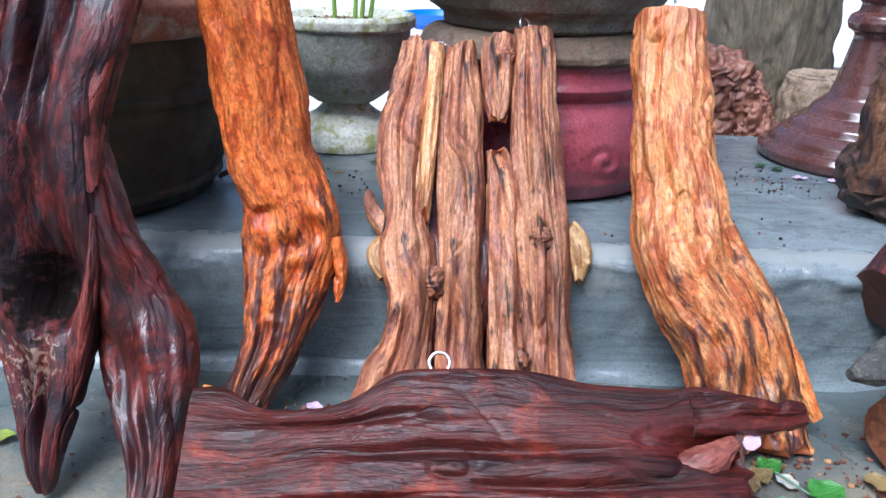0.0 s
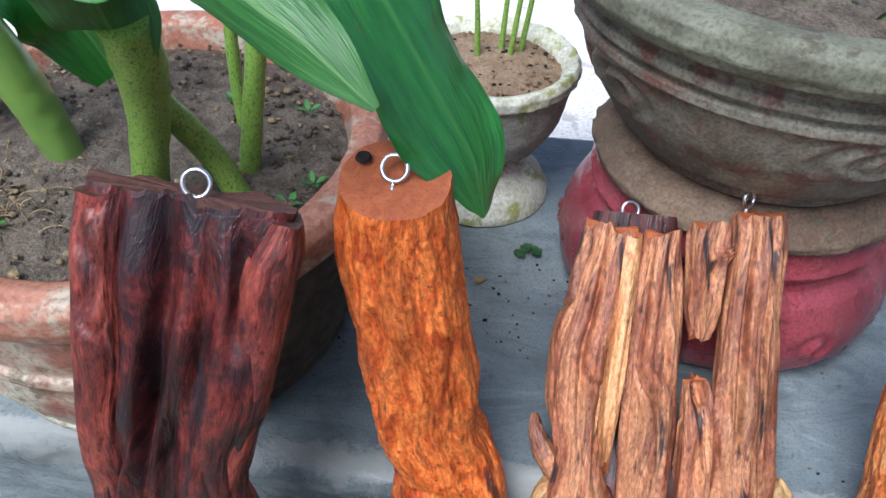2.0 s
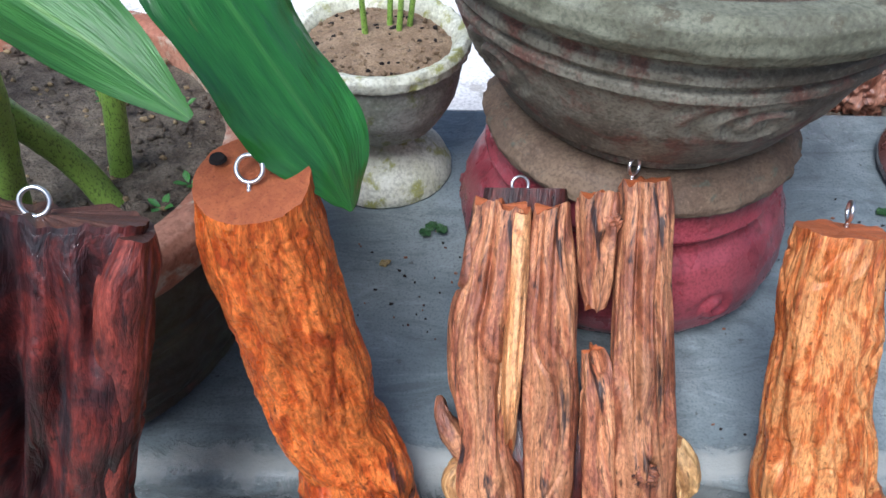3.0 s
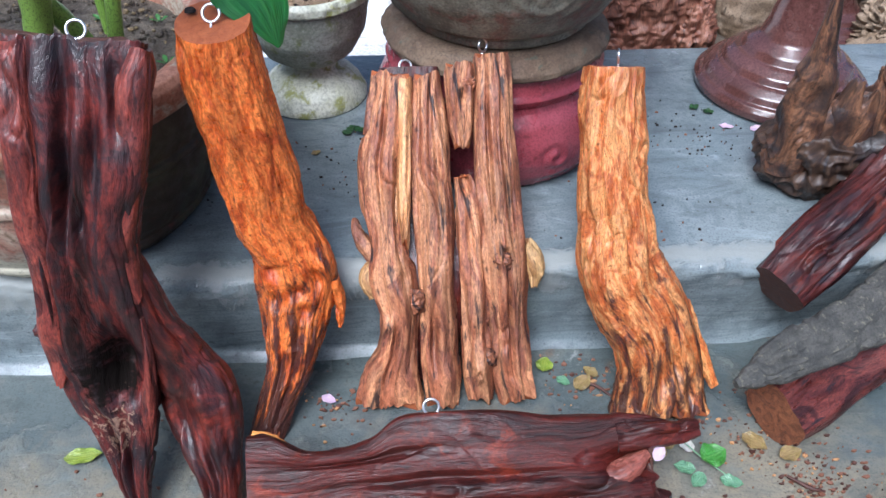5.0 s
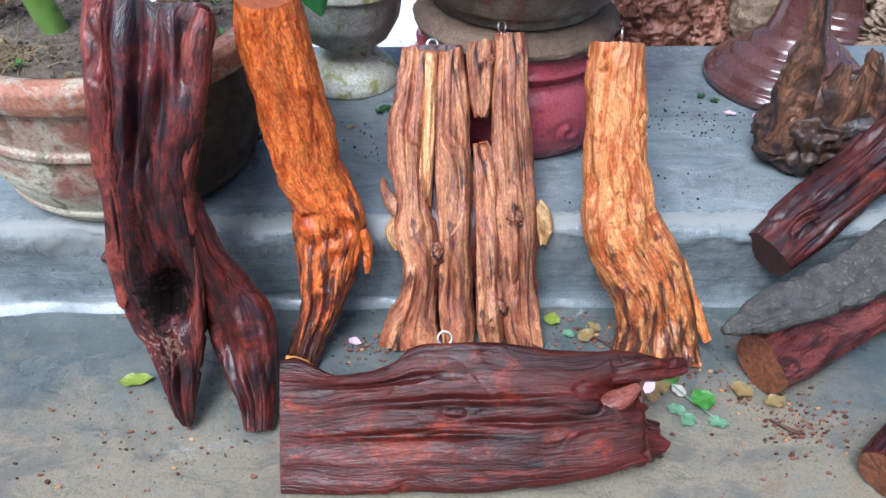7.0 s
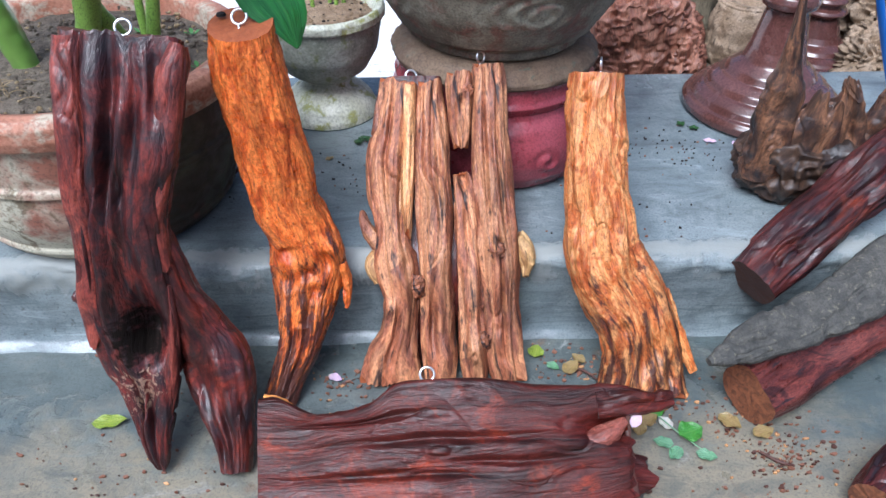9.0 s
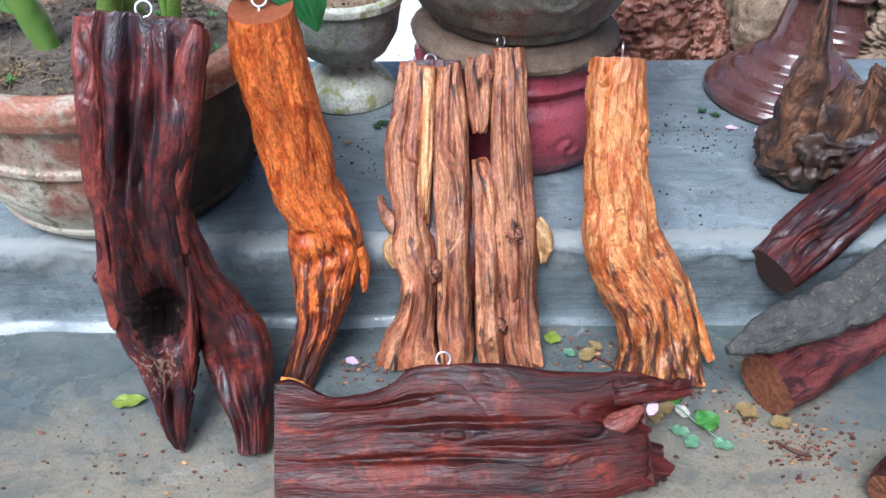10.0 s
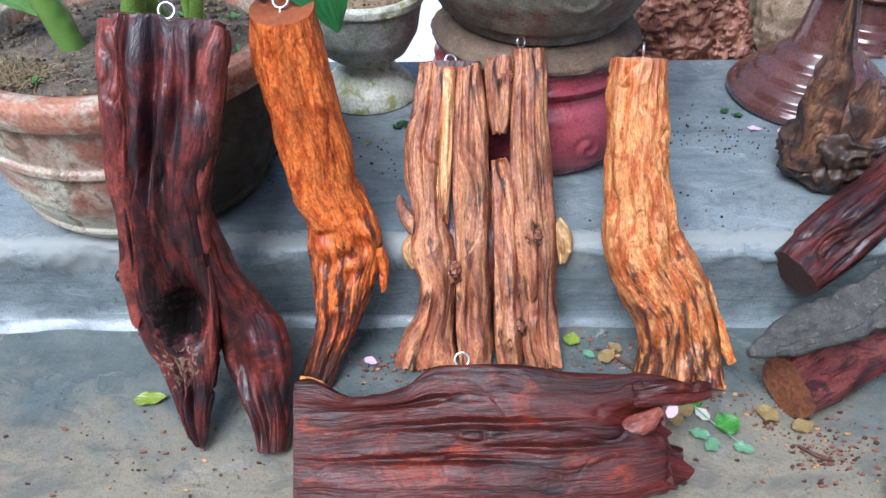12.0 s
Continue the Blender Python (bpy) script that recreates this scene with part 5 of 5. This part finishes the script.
def back_wood():
    ob = thing("wood_stump", "rough red-brown sawn stump piece lying behind the step", "stump", "stumps", (0.56, 0.95, 0.1))
    b = Build()
    lump(b, (0.565, 1.0, 0.215), (0.175, 0.16, 0.155), 31, 0.17, 4.2, 0.5, 220, 150, flat=0.885)
    part("body", b.mesh("body", [M["stump_red"]]), ob)
    b = Build()
    lump(b, (0.69, 0.93, 0.16), (0.055, 0.06, 0.09), 35, 0.5, 3.0, 0.6, 90, 70)
    part("chunk", b.mesh("chunk", [M["stump_red"]]), ob)
    ob = thing("wood_stump", "thick grey-brown cut tree stump standing behind the step", "stump", "stumps", (0.82, 1.25, 0.1))
    b = Build()
    loft(b, [(0.85, 1.25, 0.08, 0.19, 0.17), (0.83, 1.25, 0.3, 0.17, 0.16), (0.82, 1.25, 0.55, 0.165, 0.155), (0.82, 1.25, 0.85, 0.165, 0.15)], 150, 120, (0, -1, 0), 0.01, 20, 0.15, 0.003, 0.8, (0, 0.01), [], 123, 0.95, lumps=0.01)
    part("trunk", b.mesh("trunk", [M["stump_grey"], M["cut_pale"]]), ob)
    ob = thing("wood_drum", "round pale worm-eaten wooden drum behind the step", "driftwood", "stumps", (0.88, 1.0, 0.1))
    b = Build()
    lathe(b, [(0.0, 0.1), (0.07, 0.1), (0.092, 0.15), (0.1, 0.2), (0.096, 0.26), (0.08, 0.3), (0.07, 0.315), (0.05, 0.312), (0.0, 0.29)], (0.88, 1.0), 120, 0.004, 0.004, 51, sub=8, relief=lambda th, z: 0.0012 * np.sin(z * 700))
    part("body", b.mesh("body", [M["drift"]]), ob)
    for i, (x, y, s) in enumerate(((1.24, 0.9, 0.06), (1.36, 0.98, 0.075), (1.42, 0.86, 0.07), (1.4, 1.16, 0.1), (1.56, 1.04, 0.1), (1.3, 1.2, 0.07))):
        ob = thing("driftwood_piece", "pale knotted driftwood lump with dark hollows behind the step", "driftwood", "driftwood pile", (x, y, 0.1))
        b = Build()
        lump(b, (x, y, 0.1 + s), (s * 1.3, s, s * 1.1), 60 + i, 0.75, 3.4, 0.7, 120, 90)
        part("body", b.mesh("body", [M["drift"]]), ob)
    ob = thing("driftwood_piece", "pale flat driftwood board behind the step", "driftwood", "driftwood pile", (1.15, 0.86, 0.1))
    b = Build()
    loft(b, [(1.1, 0.84, 0.13, 0.03, 0.02), (1.18, 0.85, 0.15, 0.04, 0.025), (1.28, 0.88, 0.2, 0.04, 0.025), (1.45, 0.92, 0.2, 0.03, 0.02)], 60, 60, (0, -0.6, 0.8), 0.006, 40, 0.2, seed=77)
    part("body", b.mesh("body", [M["drift"], M["cut_pale"]]), ob)


side_logs()
burl()
back_wood()


# ---- plants ----
def bowl_plant():
    ob = thing("leafy_plant", "broad-leaved green plant with thick speckled stems growing in the bowl", "plant", "", (-0.62, 0.2, 0.49))
    stems = [[(-0.625, 0.13, 0.48, 0.02), (-0.608, 0.12, 0.56, 0.019), (-0.59, 0.11, 0.63, 0.02), (-0.575, 0.09, 0.7, 0.024), (-0.57, 0.07, 0.75, 0.022)],
             [(-0.545, 0.22, 0.47, 0.013), (-0.53, 0.225, 0.56, 0.012), (-0.51, 0.24, 0.7, 0.011), (-0.49, 0.26, 0.86, 0.01)],
             [(-0.575, 0.31, 0.47, 0.008), (-0.578, 0.32, 0.58, 0.008), (-0.57, 0.33, 0.75, 0.007)],
             [(-0.53, 0.17, 0.47, 0.014), (-0.565, 0.17, 0.55, 0.015), (-0.595, 0.14, 0.63, 0.015), (-0.605, 0.11, 0.68, 0.012)],
             [(-0.763, 0.22, 0.48, 0.022), (-0.79, 0.215, 0.6, 0.026), (-0.825, 0.2, 0.75, 0.02), (-0.85, 0.2, 0.9, 0.016)]]
    for i, rows in enumerate(stems):
        b = Build()
        tube(b, rows, 24, 50, rough=0.06)
        part("stem", b.mesh("stem", [M["sheath" if i == 4 else "stem"]]), ob, "smooth bright green sheath" if i == 4 else "")
    leaves = [
        ([(-0.44, 0.2, 0.865, 0.01), (-0.405, 0.165, 0.825, 0.045), (-0.37, 0.13, 0.775, 0.062), (-0.336, 0.105, 0.73, 0.066), (-0.303, 0.085, 0.685, 0.062), (-0.274, 0.068, 0.64, 0.046), (-0.263, 0.055, 0.604, 0.02), (-0.26, 0.048, 0.592, 0.002)], (0.7, -0.45, 0.6), 0.16, 2.2, -0.12, "leaf"),
        ([(-0.575, 0.085, 0.7, 0.02), (-0.574, 0.05, 0.765, 0.04), (-0.548, 0.005, 0.825, 0.05), (-0.475, -0.02, 0.848, 0.046), (-0.4, -0.055, 0.825, 0.034), (-0.333, -0.085, 0.785, 0.003)], (0.0, -0.35, 0.9), 0.4, 2.4, 0.45, "leaf_satin"),
        ([(-0.605, 0.1, 0.68, 0.02), (-0.63, 0.09, 0.75, 0.045), (-0.67, 0.06, 0.81, 0.06), (-0.74, 0.03, 0.85, 0.05), (-0.82, 0.0, 0.86, 0.003)], (-0.1, -0.5, 0.85), 0.2, 3, 0.3, "leaf"),
        ([(-0.47, 0.3, 0.84, 0.01), (-0.44, 0.27, 0.83, 0.045), (-0.42, 0.23, 0.79, 0.05), (-0.41, 0.2, 0.74, 0.004)], (0.0, -0.4, 0.9), 0.15, 3, 0.2, "leaf"),
        ([(-0.8, 0.28, 0.52, 0.01), (-0.86, 0.26, 0.58, 0.035), (-0.94, 0.24, 0.62, 0.04), (-1.02, 0.22, 0.64, 0.004)], (0.3, -0.5, 0.8), 0.1, 2, 0.2, "leaf_pale"),
        ([(-0.8, 0.3, 0.6, 0.02), (-0.77, 0.3, 0.68, 0.04), (-0.72, 0.3, 0.74, 0.035), (-0.68, 0.29, 0.72, 0.003)], (0.0, -0.5, 0.8), 0.15, 3, 0.2, "leaf"),
    ]
    for i, (rows, nrm, wave, waves, cup, mat) in enumerate(leaves):
        b = Build()
        leaf_blade(b, rows, nrm, wave, waves, cup, seed=i)
        part("leaf", b.mesh("leaf", [M[mat]]), ob, "pale green leaf underside" if mat == "leaf_pale" else "glossy green leaf")


def leaf_on(name, label, cat, x, y, z, size, angle, mat, width=0.4, group=""):
    b = Build()
    d = Vector((math.cos(angle), math.sin(angle), 0))
    p = Vector((x, y, z))
    rows = [(*(p + d * size * k + Vector((0, 0, h * size))), w * size * width) for k, w, h in [(q / 10 - 0.5, max(0.02, math.sin(math.pi * (q / 10) ** 0.85) ** 0.8), 0.04 + 0.1 * (q / 10) ** 3) for q in range(11)]]
    leaf_blade(b, rows, (0, 0, 1), 0.14, 2, 0.15, 44, 15, x * 30)
    return alone(name, b.mesh(name, [M[mat]]), label, cat, group)


def litter():
    leaf_on("fallen_leaf", "yellow-green fallen leaf on the floor", "leaf", -0.625, -0.19, 0.003, 0.062, 0.05, "leaf_yellow", 0.25)
    leaf_on("fallen_leaf", "round bright green fallen leaf by the slab foot", "leaf", 0.15, -0.05, 0.008, 0.032, 1.2, "leaf_yellow", 0.5)
    leaf_on("fallen_leaf", "small grey-green fallen leaf on the floor", "leaf", 0.178, -0.085, 0.003, 0.028, -0.8, "leaf_mint", 0.35)
    leaf_on("fallen_leaf", "round green fallen leaf on the floor", "leaf", 0.392, -0.258, 0.01, 0.045, 0.3, "leaf_small", 0.5)
    for dx, dy, a in ((-0.045, -0.012, 2.9), (-0.03, -0.036, 3.9), (0.022, -0.042, -0.45)):
        leaf_on("fallen_leaf", "grey-green leaflet of a fallen sprig", "leaf", 0.385 + dx, -0.262 + dy, 0.004, 0.036, a, "leaf_mint", 0.33, "sprig leaflets")
    leaf_on("fallen_leaf", "dark green leaf lying by the log foot", "leaf", 0.345, -0.205, 0.006, 0.035, 0.4, "leaf_small", 0.45)
    for x, y, z, a in ((0.599, 0.41, 0.203, -0.5), (0.66, 0.4, 0.203, 0.3), (-0.235, -0.1, 0.004, -0.6), (0.262, -0.32, 0.12, 0.9)):
        leaf_on("flower_petal", "pale pink fallen petal", "petal", x, y, z, 0.03, a, "petal", 0.3, "petals")
    for x, y, z, a in ((0.555, 0.49, 0.204, 0.4), (0.58, 0.47, 0.204, -0.6), (-0.19, 0.44, 0.206, 0.8), (-0.175, 0.43, 0.21, 2.2), (-0.2, 0.425, 0.206, -1.0)):
        leaf_on("weed_leaf", "tiny green weed leaf on the step", "leaf", x, y, z, 0.024, a, "weed", 0.4, "weed leaves")
    for x, y, z, a, m, s in ((0.325, -0.225, 0.006, 0.4, "leaf_dry", 0.04), (0.355, -0.232, 0.005, 2.2, "leaf_white", 0.032), (0.305, -0.245, 0.01, 1.2, "leaf_dry", 0.035), (0.47, -0.235, 0.006, -0.9, "leaf_dry", 0.045), (0.52, -0.262, 0.008, 0.2, "leaf_dry", 0.04), (0.21, -0.095, 0.008, 0.7, "leaf_dry", 0.04), (0.23, -0.07, 0.006, 2.4, "leaf_dry", 0.03), (-0.26, 0.36, 0.203, 0.5, "leaf_dry", 0.02)):
        leaf_on("dry_leaf", "curled dry brownish leaf among the wood flakes", "leaf", x, y, z, s, a, m, 0.36, "dry leaves")
    for rows in ([(0.2, -0.085, 0.006, 0.0022), (0.235, -0.105, 0.009, 0.0025), (0.262, -0.135, 0.006, 0.0018)], [(0.5, -0.3, 0.005, 0.003), (0.53, -0.325, 0.006, 0.003), (0.55, -0.33, 0.004, 0.002)], [(-0.46, 0.3, 0.206, 0.004), (-0.445, 0.31, 0.212, 0.005), (-0.43, 0.3, 0.207, 0.003)]):
        b = Build()
        tube(b, rows, 8, 24, rough=0.4)
        alone("twig", b.mesh("twig", [M["cut_dark"]]), "short dark broken twig", "twig", "twigs")
    b = Build()
    lump(b, (-0.5, 0.355, 0.21), (0.015, 0.013, 0.012), 66, 0.4, 2.0, 0.4, 40, 28)
    alone("pebble", b.mesh("pebble", [M["black_hole"]]), "small black lump on the wet step", "pebble")
    b = Build()
    tube(b, [(0.345, -0.222, 0.012, 0.0012), (0.375, -0.262, 0.009, 0.0012), (0.41, -0.3, 0.006, 0.0009)], 8, 24)
    alone("leaf_stalk", b.mesh("leaf_stalk", [M["leaf_mint"]]), "thin green stalk of a fallen sprig", "leaf")
    # brown flakes swept together on the floor
    rng = random.Random(5)
    b = Build()
    spots = [(0.53, -0.31, 0.03, 70), (0.46, -0.24, 0.025, 45), (0.6, -0.28, 0.06, 40), (0.36, -0.2, 0.03, 30), (0.22, -0.1, 0.03, 30), (0.28, -0.12, 0.02, 14), (-0.22, -0.12, 0.03, 34), (-0.6, -0.33, 0.12, 40), (0.45, -0.36, 0.1, 24), (-0.45, -0.28, 0.07, 30), (-0.62, -0.4, 0.1, 20),
             (-0.2, 0.3, 0.1, 60), (0.45, 0.4, 0.12, 70), (0.52, 0.35, 0.06, 30), (0.3, 0.12, 0.1, 20), (-0.4, 0.25, 0.08, 20),
             (0.5, -0.2, 0.07, 90), (0.56, -0.33, 0.05, 70), (0.2, -0.07, 0.05, 60), (0.38, -0.17, 0.04, 50), (-0.24, -0.1, 0.05, 30), (-0.62, -0.3, 0.16, 40)]
    for x, y, r, count in spots:
        for _ in range(count):
            px, py = rng.gauss(x, r), rng.gauss(y, r * 0.7)
            if -0.02 < py < 0.03:
                continue
            z = 0.2015 if py > 0.02 else 0.001
            s, a = 0.0012 + 0.0052 * rng.random() ** 2.2 * (0.5 if py > 0 else 1.0), rng.uniform(0, 6.28)
            k = 6
            ang = np.linspace(0, 2 * np.pi, k, endpoint=False) + a
            rr = s * np.array([rng.uniform(0.6, 1.2) for _ in range(k)])
            st = rng.uniform(0.35, 0.9)
            ex, ey = rr * np.cos(ang), rr * np.sin(ang) * st
            low = np.stack([px + ex, py + ey, np.full(k, z - 0.0008)], -1)
            mid = np.stack([px + ex * 0.9, py + ey * 0.9, z + np.array([rng.uniform(0.0008, 0.003) for _ in range(k)])], -1)
            top = np.repeat(mid.mean(0)[None], k, 0) + (mid - mid.mean(0)) * 0.05
            pts = np.stack([low, mid, top])
            b.grid(pts, np.zeros((3, k, 2)), True, (0 if rng.random() < 0.62 else rng.choice((1, 1, 2))) if py < 0 else rng.choice((1, 3, 3, 0)))
    alone("wood_flakes", b.mesh("wood_flakes", [M["chip"], M["cut_dark"], M["cut_pale"], M["black_hole"]], False), "brown wood flakes and dry petals scattered on the cement", "debris", kind="stuff")


def crumbs(name, parent, c, r, z, count, seed, mats, size=(0.002, 0.007)):
    """Loose clods on a bed of soil."""
    rng = random.Random(seed)
    b = Build()
    for _ in range(count):
        a, q = rng.uniform(0, 6.283), r * math.sqrt(rng.random())
        s = rng.uniform(*size) * rng.uniform(0.4, 1.0)
        lump(b, (c[0] + q * math.cos(a), c[1] + q * math.sin(a), z + 0.2 * s), (s, s * rng.uniform(0.5, 1), s * 0.7), rng.randrange(999), 0.5, 2.0, 0.3, 8, 5, rng.choice((0, 0, 0, 1)))
    ob = part(name, b.mesh(name, mats), parent)
    ob["kind"] = "stuff"


def small_growth():
    bowl = bpy.data.objects["plant_bowl"]
    crumbs("loose_soil", bowl, (-0.69, 0.25), 0.25, 0.492, 700, 3, [M["soil"], M["moss_clump"]])
    crumbs("loose_soil", bpy.data.objects["footed_bowl"], (-0.275, 0.6), 0.105, 0.443, 220, 4, [M["sandy_soil"], M["black_hole"]], (0.0015, 0.006))
    # dry fibre by the rim
    ob = thing("fibre_clump", "dry yellowish clump of root fibre on the soil", "plant litter", "", (-0.83, 0.1, 0.49))
    b = Build()
    rng = random.Random(8)
    for _ in range(150):
        x, y = rng.gauss(-0.83, 0.03), rng.gauss(0.1, 0.025)
        p = Vector((x, y, 0.485))
        rows = []
        d = Vector((rng.uniform(-1, 1), rng.uniform(-1, 1), rng.uniform(0.2, 1.0))).normalized()
        for k in range(4):
            rows.append((*p, 0.0009))
            p = p + d * 0.014
            d = (d + Vector((rng.uniform(-1, 1), rng.uniform(-1, 1), rng.uniform(-1, 0.6))) * 0.8).normalized()
        tube(b, rows, 5, 9)
    fib = part("fibre", b.mesh("fibre", [M["moss_clump"]]), ob)
    fib["kind"] = "stuff"
    # seedlings in the bowl
    for x, y in ((-0.46, 0.2), (-0.5, 0.35), (-0.6, 0.36), (-0.48, 0.16), (-0.78, 0.08), (-0.9, 0.12)):
        ob = thing("seedling", "tiny pale green seedling in the bowl soil", "plant", "seedlings", (x, y, 0.49))
        for k in range(4):
            a = k * 1.57 + x * 40
            b = Build()
            p, d = Vector((x, y, 0.492)), Vector((math.cos(a), math.sin(a), 0.5))
            leaf_blade(b, [(*(p + d * q), w) for q, w in ((0.002, 0.0005), (0.006, 0.003), (0.011, 0.004), (0.016, 0.0004))], (0, 0, 1), 0.1, 1, 0.2, 8, 5)
            part("leaf", b.mesh("leaf", [M["leaf_small"]]), ob)
    # grass in the urn
    for i in range(14):
        rng = random.Random(40 + i)
        x, y = 0.095 + rng.uniform(-0.18, 0.18), 0.44 + rng.uniform(-0.2, 0.05)
        d = Vector((rng.uniform(-1, 1), rng.uniform(-1, 0.4), 1.2)).normalized()
        b = Build()
        p = Vector((x, y, 0.705))
        leaf_blade(b, [(*(p + d * q - Vector((0, 0, 1)) * q * q * 5), w) for q, w in ((0, 0.002), (0.03, 0.004), (0.06, 0.0035), (0.1, 0.0004))], (0.3, -0.5, 0.6), 0.0, 1, 0.3, 14, 5)
        alone("grass_blade", b.mesh("grass_blade", [M["leaf_small"]]), "thin green grass blade growing in the urn", "grass", "urn grass")
    b = Build()
    lathe(b, [(0.0, 0.712), (0.05, 0.712), (0.075, 0.73), (0.1, 0.77), (0.106, 0.772), (0.104, 0.765), (0.08, 0.728), (0.0, 0.72)], (0.258, 0.415), 80, 0, 0, 3)
    alone("blue_dish", b.mesh("blue_dish", [M["navy"]]), "glossy navy blue dish resting in the urn", "dish")
    b = Build()
    lathe(b, [(0.0, 0.1), (0.14, 0.1), (0.16, 0.14), (0.2, 0.19), (0.21, 0.192), (0.205, 0.182), (0.16, 0.13), (0.0, 0.12)], (-0.12, 3.8), 80, 0, 0, 3)
    alone("blue_basin", b.mesh("blue_basin", [M["blue"]]), "blue plastic basin on the pale yard", "basin")
    b = Build()
    tube(b, [(1.16, 0.68, 0.205, 0.009), (1.08, 0.64, 0.33, 0.009), (1.01, 0.6, 0.44, 0.009), (0.93, 0.56, 0.58, 0.009)], 16, 30)
    alone("blue_pipe", b.mesh("blue_pipe", [M["blue"]]), "bright blue plastic pipe leaning by the pedestals", "pipe")


bowl_plant()
litter()
small_growth()
